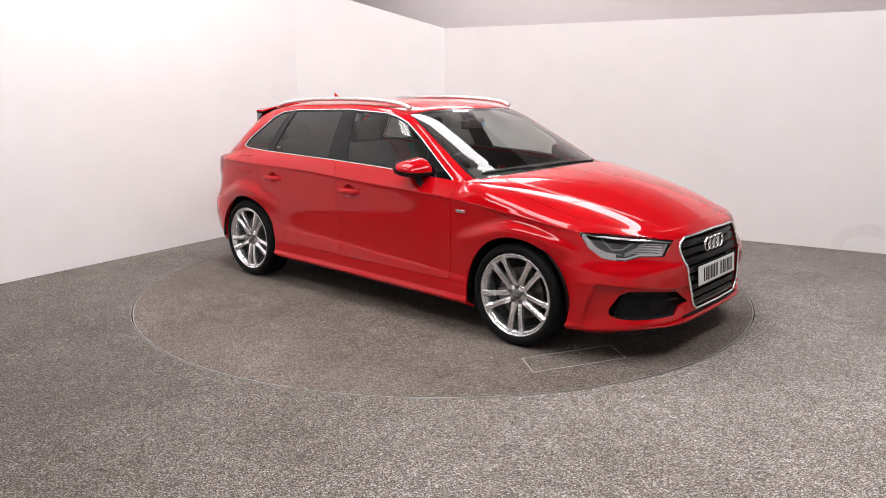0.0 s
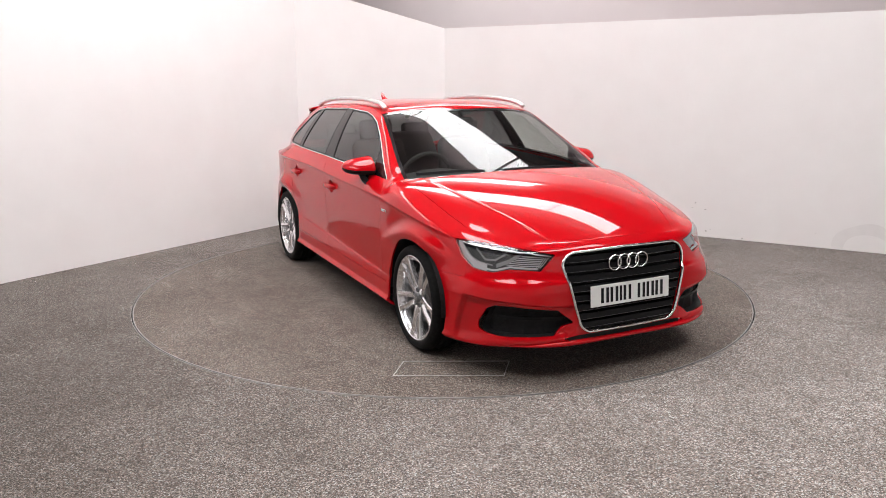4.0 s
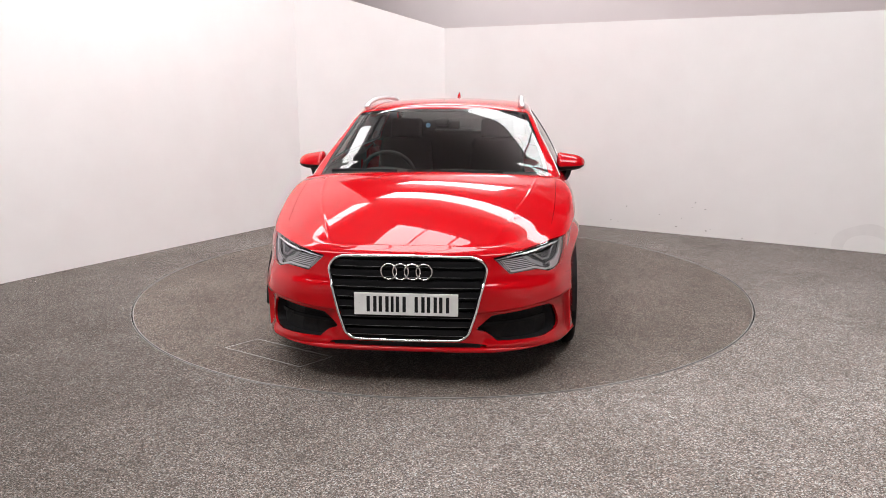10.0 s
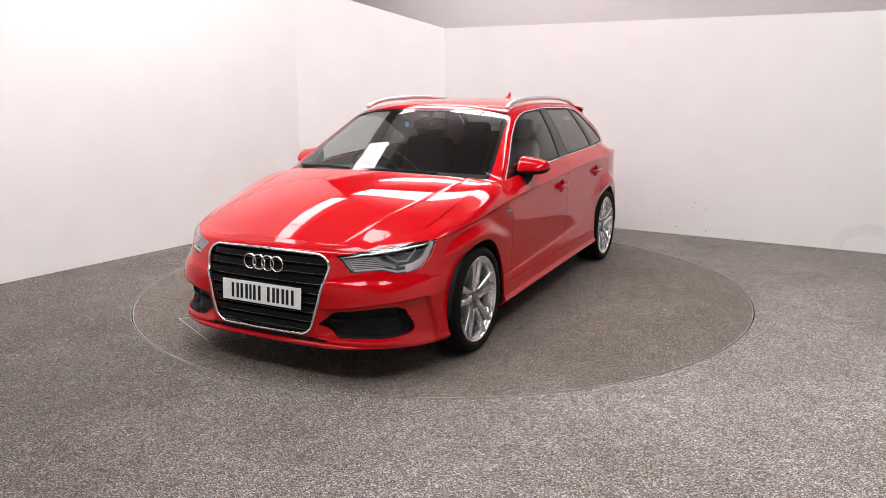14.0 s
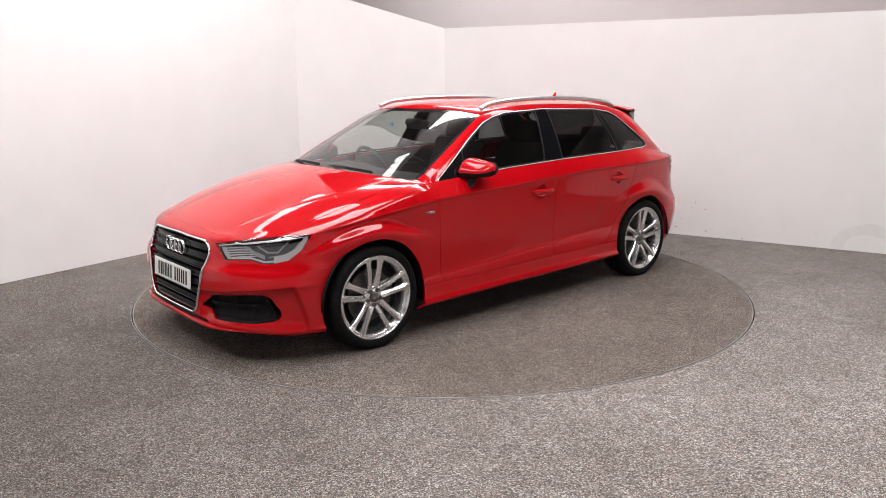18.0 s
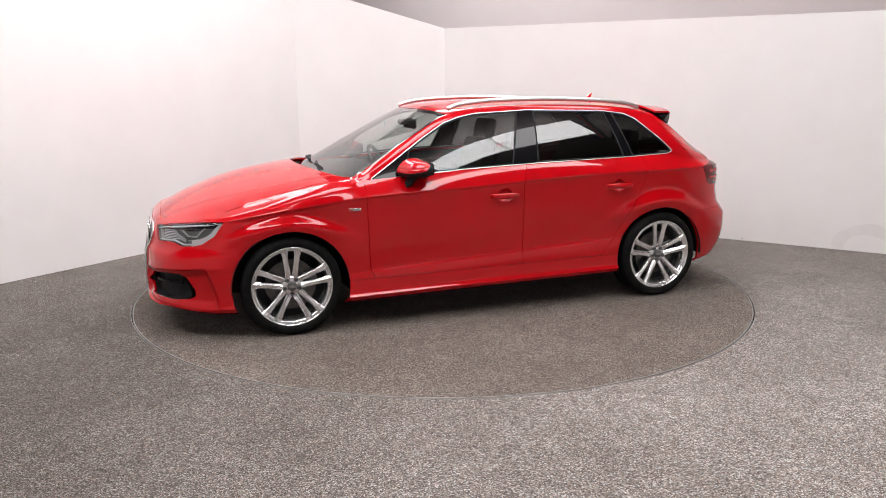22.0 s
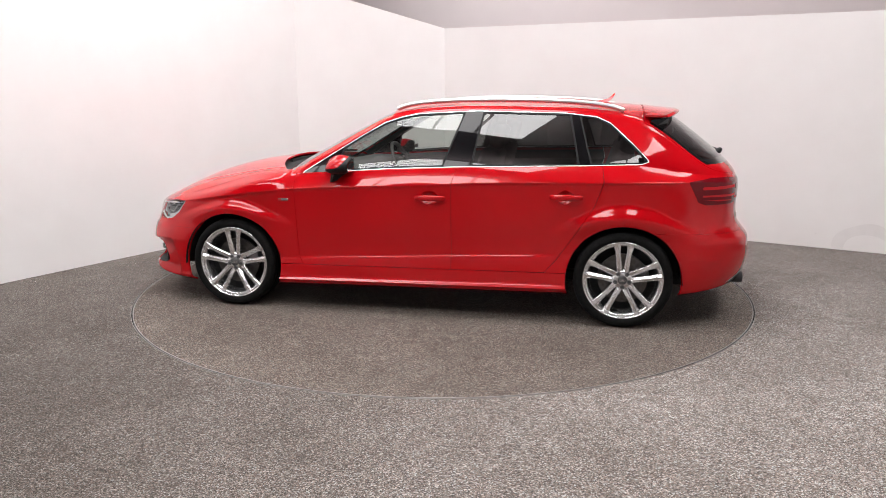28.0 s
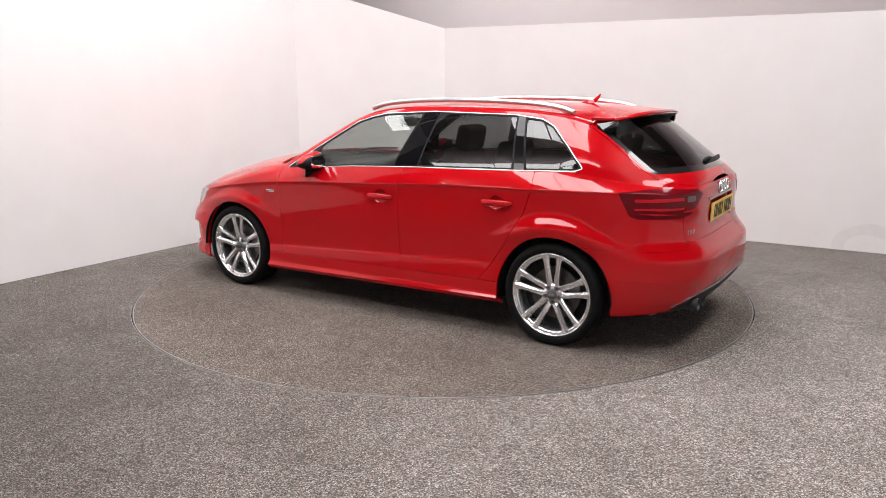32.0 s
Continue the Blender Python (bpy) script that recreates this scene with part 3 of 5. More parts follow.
rail_z = curve((1.2, 0.78), (0.95, 0.9), (0.8, 0.98), (0.6, 1.102), (0.413, 1.214), (0.262, 1.295), (0.15, 1.328), (0.033, 1.348), (-0.35, 1.37), (-0.93, 1.36), (-1.2, 1.335), (-1.41, 1.285), (-1.5, 1.235), (-1.6, 1.16), (-1.78, 1.022), (-1.85, 0.985), (-1.95, 0.965), (-2.08, 0.95))
screen_y = curve((1.2, 0.79), (0.9, 0.765), (0.413, 0.665), (0.262, 0.632), (0.033, 0.61))
rail_y = curve((1.2, 0.8), (0.9, 0.795), (0.8, 0.782), (0.7, 0.756), (0.6, 0.724), (0.413, 0.667), (0.262, 0.632), (0.033, 0.61), (-0.35, 0.602), (-0.93, 0.598), (-1.3, 0.6), (-1.5, 0.615), (-1.78, 0.63), (-1.9, 0.6), (-2.0, 0.45), (-2.08, 0.3))


roof_z, rail_z, rail_y = softened(roof_z, -2.08, 1.2, 0.015), softened(rail_z, -2.08, 1.2, 0.03), softened(rail_y, -2.08, 1.2, 0.04)
belt_y, crease_z = softened(belt_y, -2.05, 2.2, 0.08), softened(crease_z, -2.05, 2.1, 0.06)


def greenhouse(top):
    """The cabin above the belt line; top is the lower body's upper edge, from tail to nose."""
    xs = np.concatenate([np.linspace(1.2, 0.0, 90), np.linspace(0.0, -1.3, 70)[1:], np.linspace(-1.3, float(top[:, 0].min()) + 0.0008, 70)[1:]])
    rows, par = [], []
    na, nf, nc = 16, 6, 22
    for x in xs:
        yb, zb = float(belt_y(x)), float(belt_z(x)) - 0.012
        yr, zr, zc = float(rail_y(x)), float(rail_z(x)), float(roof_z(x))
        if x < 0.85:
            yb, zb = float(np.interp(x, top[:, 0], top[:, 1])), float(np.interp(x, top[:, 0], top[:, 2]))
            yr = min(yr, yb * 0.97 - 0.012)
            if x < -1.7:
                zr = max(zr, zb + 0.004)
                zc = max(zc, zr + 0.004)
        zb = min(zb, zr - 0.003)
        yb, yr = max(yb, yr + 0.012, 0.02), max(yr, 0.01)
        a, b = np.array([yb, zb]), np.array([yr, zr])
        bow = 2.3 + 1.1 * float(step(0.15, 0.4, x))
        over = lambda y: zr + (zc - zr) * (1 - abs(y / yr) ** bow)
        p1 = b + (a - b) * min(0.14, 0.04 / max(np.linalg.norm(a - b), 1e-6))
        y2 = yr * 0.93
        p2 = np.array([y2, over(y2)])
        pts, rr = [], []
        for t in np.linspace(0, 1, na, endpoint=False):
            q = a + (p1 - a) * t
            pts.append(q + np.array([(0.011 - 0.007 * float(step(-0.1, 0.35, x)) + 0.03 * float(step(-1.25, -1.55, x))) * 4 * t * (1 - t), 0.006 * 4 * t * (1 - t)]) * min(1, (zr - zb) / 0.3))
            rr.append(t)
        for t in np.linspace(0, 1, nf, endpoint=False):
            pts.append((1 - t) ** 2 * p1 + 2 * t * (1 - t) * b + t * t * p2)
            rr.append(1 + 0.2 * t)
        for t in np.linspace(0, 1, nc):
            y = y2 * (1 - t)
            pts.append(np.array([y, over(y)]))
            rr.append(1.2 + 0.8 * t)
        rows.append([(x, p[0], p[1]) for p in pts])
        par.append(rr)
    return both_sides(grid_sheet(np.array(rows), np.array(par)[..., None]))


def bonnet_top(top):
    """The bonnet with the tops of the wings, out to the shoulder, which is the lower body's upper edge."""
    edge = top[top[:, 0] > 0.8]
    xs = np.concatenate([np.linspace(edge[-1, 0] - 0.0005, 1.9, 60), np.linspace(1.9, 0.86, 90)[1:]])
    half, rise = np.interp(xs, edge[:, 0], edge[:, 1]), np.interp(xs, edge[:, 0], edge[:, 2])
    # one line of the grid follows the ridge
    mid = np.minimum(ridge_y(xs), half * 0.9)
    a, b = (mid + np.minimum(0.016, (half - mid) * 0.5))[:, None], (mid - 0.016)[:, None]
    t, u = np.linspace(0, 1, 42)[None, :], np.linspace(-1, 1, 11)[None, 1:-1]
    Y = np.concatenate([half[:, None] + (a - half[:, None]) * t, mid[:, None] - u * np.where(u < 0, a - mid[:, None], mid[:, None] - b), b * (1 - t)], 1)
    X = np.repeat(xs[:, None], Y.shape[1], 1)
    Z = bonnet_height(X.ravel(), Y.ravel()).reshape(X.shape)
    Z = Z + (rise - Z[:, 0])[:, None] * np.maximum(1 - (half[:, None] - Y) / 0.2, 0) ** 3
    return both_sides(grid_sheet(np.stack([X, Y, Z], 2), np.zeros((*X.shape, 1))))


def check_out(S):
    """Normals point away from the car's middle."""
    mid = np.array([0, 0, 0.6])
    if ((S.V - mid) * S.N).sum() < 0:
        S.N, S.T = -S.N, S.T[:, ::-1]
    return S


LOWER = check_out(lower_body())
rim = LOWER.V[(LOWER.A[:, 0] < 1e-9) & (LOWER.y >= -1e-9)]
CABIN, BONNET = check_out(greenhouse(rim[np.argsort(rim[:, 0])])), check_out(bonnet_top(rim[np.argsort(rim[:, 0])]))


def blend_normals(S, T, edge_s, edge_t, dist_s, dist_t, x0, x1, reach=0.035):
    """Let the shading of two sheets run into one another along their common edge, for x between x0 and x1."""
    for sign in (1, -1):
        es, et = edge_s & (S.y * sign > 0), edge_t & (T.y * sign > 0)
        a, b = np.argsort(S.x[es]), np.argsort(T.x[et])

        def common(x):
            n = sum(np.stack([np.interp(x, Q.x[e][o], Q.N[e][o][:, k]) for k in range(3)], 1) for Q, e, o in ((S, es, a), (T, et, b)))
            return n / (np.linalg.norm(n, axis=1, keepdims=True) + 1e-9)

        for Q, d in ((S, dist_s), (T, dist_t)):
            ok = (Q.y * sign > 0) & (Q.x > x0) & (Q.x < x1)
            w = np.where(ok, np.exp(-((d / reach) ** 2)), 0)[:, None]
            n = Q.N * (1 - w) + common(Q.x) * w
            Q.N = n / np.linalg.norm(n, axis=1, keepdims=True)


cabin_up = CABIN.z - np.interp(CABIN.x, *rim[np.argsort(rim[:, 0])][:, [0, 2]].T)
blend_normals(LOWER, CABIN, LOWER.A[:, 0] < 1e-9, CABIN.A[:, 0] < 1e-9, LOWER.A[:, 0], np.abs(cabin_up), -1.97, -1.3)
half = np.interp(BONNET.x, *rim[np.argsort(rim[:, 0])][:, [0, 1]].T)
blend_normals(LOWER, BONNET, LOWER.A[:, 0] < 1e-9, np.abs(BONNET.y) > half - 1e-3, LOWER.A[:, 0], np.maximum(half - np.abs(BONNET.y), 0), 0.9, 2.0)
car = tagged(new("car"), "glossy red five-door hatchback with silver alloy wheels and roof rails", "car")
for soft in (RUBBER, BLACK):
    soft.node_tree.nodes["Principled BSDF"].inputs["Specular IOR Level"].default_value = 0.14
# ---- outlines of openings and panels ----
PILLAR = material("pillar_black", (0.005, 0.005, 0.006), 0.03)
PILLAR.node_tree.nodes["Principled BSDF"].inputs["Specular IOR Level"].default_value = 0.3
def mirrored(pts):
    """A closed outline from its half with y from 0 outwards and back to 0."""
    return list(pts) + [(-y, z) for y, z in reversed(pts) if y > 1e-6]


GRILLE = mirrored([(0, 0.676), (0.335, 0.67), (0.378, 0.65), (0.401, 0.612), (0.346, 0.396), (0.312, 0.29), (0.268, 0.258), (0, 0.254)])
LAMP = [(-1.158, 0.662), (-1.046, 0.684), (-0.943, 0.698), (-0.768, 0.714), (-0.636, 0.716), (-0.68, 0.639), (-0.745, 0.592), (-0.8, 0.581), (-0.866, 0.577), (-0.948, 0.598), (-1.02, 0.596), (-1.1, 0.589)]
INTAKE = [(0.358, 0.317), (0.43, 0.376), (0.55, 0.39), (0.65, 0.402), (0.708, 0.402), (0.732, 0.385), (0.756, 0.315), (0.758, 0.278), (0.742, 0.264), (0.7, 0.257), (0.6, 0.258), (0.455, 0.258), (0.41, 0.295)]
TAIL = [(-0.605, 0.925), (-0.66, 0.805), (-0.7, 0.79), (-0.95, 0.786), (-1.03, 0.8), (-1.14, 0.9), (-1.1, 0.925), (-0.93, 0.937), (-0.764, 0.94)]
DOOR_F = [(0.85, 1.3), (0.847, 0.93), (0.845, 0.835), (0.828, 0.378), (0.8, 0.318), (-0.225, 0.33), (-0.226, 0.89), (-0.258, 0.983), (-0.3, 1.3)]
DOOR_R = [(-0.3, 1.3), (-0.258, 0.983), (-0.226, 0.89), (-0.225, 0.33), (-0.83, 0.338), (-0.9, 0.42), (-1.0, 0.565), (-1.13, 0.77), (-1.182, 0.919), (-1.17, 1.0), (-1.1, 1.3)]
WINDOWS = [(0.79, 0.936), (0.206, 0.981), (-0.31, 1.003), (-1.1, 1.021), (-1.40, 1.031), (-1.44, 1.044), (-1.343, 1.14), (-1.204, 1.263), (-1.12, 1.3), (-0.931, 1.322), (-0.35, 1.334), (0.033, 1.316), (0.15, 1.294), (0.262, 1.258), (0.413, 1.172)]


def joined(*sheets):
    V, N, A, T, n = [], [], [], [], 0
    for S in sheets:
        V.append(S.V)
        N.append(S.N)
        A.append(S.A)
        T.append(S.T + n)
        n += len(S.V)
    return Sheet(*(np.concatenate(q) for q in (V, N, A, T)))


def part_side(S, left):
    """The half of a sheet on one side of the car."""
    return cut(S, -S.y if left else S.y)[0]


def front_q(S):
    return (np.abs(S.y) - S.x) * 0.7071


def rear_q(S):
    return (np.abs(S.y) + S.x) * 0.7071


L = LOWER
for ax in (AXLE, -AXLE):
    L = cut(L, np.hypot(L.x - ax, L.z - 0.297) - 0.356)[1]
far = lambda S, ok, f: np.where(ok, f, 1.0)
L = cut(L, far(L, L.x > 1.6, polygon_distance(L.y, L.z, GRILLE)))[1]
lampF = lambda S: far(S, (S.x > 1.55) & (np.abs(S.y) > 0.2), polygon_distance(front_q(S), S.z, LAMP, 0.004))
lamp_lens, L = cut(L, lampF(L))
BN = BONNET
L = cut(L, far(L, L.x > 1.6, polygon_distance(np.abs(L.y), L.z, INTAKE, 0.006)))[1]
L = cut(L, far(L, L.x > 1.6, polygon_distance(L.y, L.z, mirrored([(0, 0.246), (0.33, 0.246), (0.4, 0.232), (0.395, 0.218), (0, 0.216)]))))[1]
tail_lens, L = cut(L, far(L, L.x < -1.5, polygon_distance(rear_q(L), L.z, TAIL, 0.004)))
# rear: dark diffuser under the bumper and the number plate's recess
DIFF = mirrored([(0, 0.365), (0.5, 0.36), (0.66, 0.3), (0.72, 0.2), (0, 0.1)])
diffuser, L = cut(L, far(L, L.x < -1.7, polygon_distance(L.y, L.z, DIFF)))
PLATE_BAY = mirrored([(0, 0.862), (0.262, 0.859), (0.252, 0.724), (0, 0.722)])
L = cut(L, far(L, L.x < -1.8, polygon_distance(L.y, L.z, PLATE_BAY, 0.004)))[1]

# panels
f = np.minimum(1.8 - L.x, np.maximum(L.z - 0.535, 1.45 - L.x))
bumper_f, L = cut(L, f + 0.0005)[0], cut(L, f - 0.0005)[1]
f = np.maximum(L.x + 1.5, L.z - np.where(np.abs(L.y) < 0.6, 0.648, 0.61))
bumper_r, L = cut(L, f + 0.0007)[0], cut(L, f - 0.0007)[1]
f = np.maximum(L.x + 1.8, np.abs(L.y) - 0.6)
tailgate, L = split(L, np.where(L.x < -1.5, f, 1.0))
sills, L = split(L, np.maximum(L.z - (0.318 + 0.011 * (0.9 - L.x)), np.abs(L.x) - 1.0))
doors_f, L = split(L, polygon_distance(L.x, L.z, DOOR_F))
doors_r, L = split(L, polygon_distance(L.x, L.z, DOOR_R))
wings, quarters = cut(L, -L.x)
FLAP = [(-1.275, 0.942), (-1.395, 0.94), (-1.392, 0.862), (-1.275, 0.862)]
fuel_flap, quarters = split(quarters, np.where(quarters.y < 0, polygon_distance(quarters.x, quarters.z, FLAP, 0.03), 1.0))
# openings for the finger recesses of the door handles
DOORS = joined(doors_f, doors_r)
DOORS = tidy(DOORS, DOORS.T[(DOORS.y[DOORS.T] > 0).all(1)])
hole = lambda S, x, z: np.hypot((S.x - x) / 0.056, (S.z - z) / 0.048) - 1
doors_f, doors_r = cut(doors_f, hole(doors_f, -0.085, 0.797))[1], cut(doors_r, hole(doors_r, -0.955, 0.823))[1]


def skin_y(x, z):
    """How far the doors' skin stands from the middle plane."""
    d = (DOORS.x - x) ** 2 + (DOORS.z - z) ** 2
    i = np.argpartition(d, 6)[:6]
    w = 1 / (d[i] + 1e-6)
    return float((DOORS.y[i] * w).sum() / w.sum())


shut = curve((0.8, 0.772), (1.05, 0.77), (1.4, 0.755), (1.6, 0.735), (1.75, 0.715), (1.85, 0.69), (1.95, 0.6), (2.3, 0.5))
BN = cut(BN, np.where(np.abs(BN.y) < 0.73, (0.95 + 0.2 * (1 - (np.abs(BN.y) / 0.73) ** 2.2)) - BN.x, -1.0))[0]
lid, wing_tops = split(BN, np.abs(BN.y) - shut(BN.x))

sheet_object("front_bumper", bumper_f, PAINT, car)
sheet_object("rear_bumper", bumper_r, PAINT, car)
sheet_object("diffuser", diffuser, BLACK, car, "dark grey plastic diffuser panel")
sheet_object("fuel_flap", fuel_flap, PAINT, car, "red fuel filler flap")
sheet_object("bonnet", lid, PAINT, car)
for left in (True, False):
    sheet_object("front_wing", joined(part_side(wings, left), part_side(wing_tops, left)), PAINT, car)
    sheet_object("front_door", part_side(doors_f, left), PAINT, car)
    sheet_object("rear_door", part_side(doors_r, left), PAINT, car)
    sheet_object("sill", part_side(sills, left), PAINT, car)

# cabin: glazing and roof
C = CABIN
win, C = cut(C, np.where(C.A[:, 0] < 1.19, polygon_distance(C.x, C.z, WINDOWS, 0.004), 1.0))
trim, C = cut(C, np.where(C.A[:, 0] < 1.19, polygon_distance(C.x, C.z, WINDOWS, 0.0082), 1.0))
ws_edge = lambda S: np.maximum(np.abs(S.y) - (screen_y(S.x) - 0.026), 0.275 - 0.05 * (S.y / 0.6) ** 2 - S.x)
screen, C = cut(C, np.where(C.A[:, 0] > 1.0, ws_edge(C), 1.0))
rw_edge = lambda S: np.maximum(np.maximum(np.abs(S.y) - (rail_y(S.x) - 0.012), S.x + 1.44 + 0.1 * (1 - (np.abs(S.y) / 0.62) ** 2)), 1.015 - S.z)
rear_glass, C = cut(C, np.where((C.A[:, 0] > 1.0) & (C.x < -1.2), rw_edge(C), 1.0))
roof, C = split(C, np.where((C.x < 0.4), np.maximum(np.abs(C.y) - 0.565, -1.412 - C.x), 1.0))
gate_top, C = split(C, np.where(C.x < -1.3, np.maximum(C.x + 1.412, np.abs(C.y) - (rail_y(C.x) + 0.005)), 1.0))
C = cut(C, C.x - 1.0)[0]

sheet_object("roof", roof, PAINT, car)
sheet_object("tailgate", joined(tailgate, gate_top), PAINT, car)
for left in (True, False):
    sheet_object("side_frame", joined(part_side(C, left), part_side(quarters, left)), PAINT, car, "red pillars, roof side and rear quarter panel")
    sheet_object("window_trim", part_side(trim, left), BRIGHT, car, "bright aluminium window surround", lip=0.01, lift=0.003)
    W = part_side(win, left)
    b1 = line_distance(W.x, W.z, [(-0.15, 0.95), (-0.285, 1.35)])
    pane_f, W = cut(W, b1)[1], cut(W, b1)[0]
    if pane_f.x.mean() < W.x.mean():
        pane_f, W = W, pane_f
    b2 = line_distance(W.x, W.z, [(-0.335, 0.95), (-0.395, 1.35)])
    a, b = cut(W, b2)
    pillar, W = (a, b) if a.x.mean() > b.x.mean() else (b, a)
    b3 = line_distance(W.x, W.z, [(-1.045, 0.95), (-0.955, 1.35)])
    a, b = cut(W, b3)
    pane_r, W = (a, b) if a.x.mean() > b.x.mean() else (b, a)
    b4 = line_distance(W.x, W.z, [(-1.115, 0.95), (-1.0, 1.35)])
    a, b = cut(W, b4)
    bar, pane_q = (a, b) if a.x.mean() > b.x.mean() else (b, a)
    b5 = (pane_f.x - 0.58) + 0.35 * (pane_f.z - 0.96)
    sheet_object("sail_panel", cut(pane_f, b5)[1], PILLAR, car, "black corner panel by the mirror", lip=0.006)
    pane_f = cut(pane_f, b5)[0]
    for nm, pane, mat in (("front_window", pane_f, GLASS), ("rear_window", pane_r, PRIVACY), ("quarter_window", pane_q, PRIVACY)):
        # a black seal runs round each pane
        edge = np.full(len(pane.V), 1.0)
        e = np.concatenate([pane.T[:, [0, 1]], pane.T[:, [1, 2]], pane.T[:, [2, 0]]])
        es = np.sort(e, 1)
        key, first, count = np.unique(es[:, 0] * 100000 + es[:, 1], return_index=True, return_counts=True)
        rim = np.unique(e[first[count == 1]])
        d = np.sqrt(((pane.V[:, None, :] - pane.V[None, rim, :]) ** 2).sum(2)).min(1)
        inner, seal = cut(pane, 0.011 - d)
        g = sheet_object(nm, inner, mat, car, "dark tinted privacy glass" if mat is PRIVACY else "lightly tinted clear glass", lip=0.0, lift=-0.004)
        sheet_object("seal", seal, BLACK, g, "black rubber seal", lip=0.006)
    sheet_object("pillar_cover", pillar, PILLAR, car, "gloss black door pillar cover", lip=0.008)
    sheet_object("divider_bar", bar, PILLAR, car, "black bar between rear panes", lip=0.008)
inner, frit = cut(screen, ws_edge(screen) + 0.022)
sheet_object("windscreen", inner, SCREEN, car, "clear curved windscreen", lip=0.0, lift=-0.002)
sheet_object("windscreen_border", frit, GLOSS, car, "black printed glass border", lip=0.01, lift=-0.002)
inner, frit = cut(rear_glass, rw_edge(rear_glass) + 0.03)
sheet_object("rear_screen", inner, REAR, car, "dark tinted rear window", lip=0.0)
sheet_object("rear_screen_border", frit, GLOSS, car, "gloss black border of the rear window", lip=0.01)
# ---- mesh makers for fittings ----
def lathe(profile, segments=64, bm=None):
    """Turn (radius, y) pairs round the y axis."""
    bm = bm or bmesh.new()
    rows = []
    for a in np.linspace(0, 2 * math.pi, segments, endpoint=False):
        c, s = math.cos(a), math.sin(a)
        rows.append([bm.verts.new((r * c, y, r * s)) for r, y in profile])
    for i in range(segments):
        p, q = rows[i], rows[(i + 1) % segments]
        for k in range(len(profile) - 1):
            bm.faces.new((p[k], q[k], q[k + 1], p[k + 1]))
    bmesh.ops.recalc_face_normals(bm, faces=bm.faces)
    return bm


def box(x0, x1, y0, y1, z0, z1, bevel=0.0, bm=None, m=None):
    bm = bm or bmesh.new()
    v = bmesh.ops.create_cube(bm, size=1.0)["verts"]
    for q in v:
        q.co = Vector(((x0 + x1) / 2 + q.co.x * (x1 - x0), (y0 + y1) / 2 + q.co.y * (y1 - y0), (z0 + z1) / 2 + q.co.z * (z1 - z0)))
    if bevel:
        bmesh.ops.bevel(bm, geom=list({e for q in v for e in q.link_edges}), offset=bevel, segments=3, affect="EDGES", profile=0.5)
    if m is not None:
        bmesh.ops.transform(bm, matrix=m, verts=bm.verts)
    return bm


def sweep(path, section, closed=False, bm=None, up=Vector((0, 0, 1)), scale=None):
    """Carry a closed section (side, up) along a path of places."""
    bm = bm or bmesh.new()
    path = [Vector(p) for p in path]
    n, rings = len(path), []
    for i, p in enumerate(path):
        a = path[i - 1] if i or closed else p
        b = path[(i + 1) % n] if i < n - 1 or closed else p
        d = (b - a).normalized()
        s = d.cross(up).normalized()
        u = s.cross(d)
        k = scale[i] if scale else 1.0
        rings.append([bm.verts.new(p + s * x * k + u * y * k) for x, y in section])
    m = len(section)
    for i in range(n if closed else n - 1):
        p, q = rings[i], rings[(i + 1) % n]
        for k in range(m):
            bm.faces.new((p[k], p[(k + 1) % m], q[(k + 1) % m], q[k]))
    if not closed:
        bm.faces.new(rings[0][::-1])
        bm.faces.new(rings[-1])
    bmesh.ops.recalc_face_normals(bm, faces=bm.faces)
    return bm


def round_section(r, n=8, flat=1.0):
    return [(r * math.cos(a), r * flat * math.sin(a)) for a in np.linspace(0, 2 * math.pi, n, endpoint=False)]


def smooth_path(keys, n):
    """Places along a smooth line through keys."""
    t = np.linspace(0, 1, len(keys))
    fx, fy, fz = (curve(*[(a, k[i]) for a, k in zip(t, keys)]) for i in range(3))
    return [Vector((float(fx(a)), float(fy(a)), float(fz(a)))) for a in np.linspace(0, 1, n)]


def smooth_line(keys, n):
    f = curve(*keys)
    return [(y, float(f(y))) for y in np.linspace(keys[0][0], keys[-1][0], n)]


def nose_point(y, z, out=0.0):
    """A place on the car's front face."""
    w = 0.872
    n = float(nose_n(z))
    r = min(abs(y) / w, 0.999)
    return Vector((0.9 + (float(nose_x(z)) - 0.9) * (1 - r**n) ** (1 / n) + out, y, z))


def nose_inset(y, z, depth):
    """A place behind the car's front face, square to it."""
    p = nose_point(y, z)
    n = Vector((max(p.x - 0.9, 0) ** 3.2 / 1.25**4.2, math.copysign(abs(y) ** 3.2 / 0.88**4.2, y), 0)).normalized()
    return p - n * depth


def tail_point(y, z, out=0.0):
    n = float(tail_n(z))
    r = min(abs(y) / 0.87, 0.999)
    return Vector((-0.9 + (float(tail_x(z)) + 0.9) * (1 - r**n) ** (1 / n) - out, y, z))


def dense(pts, n, closed=True):
    """Even steps along a polygon, its corners softened."""
    p = [Vector(q) for q in pts]
    if closed:
        p.append(p[0])
    d = np.concatenate([[0], np.cumsum([(b - a).length for a, b in zip(p, p[1:])])])
    out = []
    for t in np.linspace(0, d[-1], n, endpoint=not closed):
        i = min(int(np.searchsorted(d, t, side="right")) - 1, len(p) - 2)
        out.append(p[i].lerp(p[i + 1], (t - d[i]) / max(d[i + 1] - d[i], 1e-9)))
    for _ in range(3):
        out = [(out[i - 1] + out[i] * 2 + out[(i + 1) % n]) / 4 if closed or 0 < i < n - 1 else out[i] for i in range(n)]
    return out


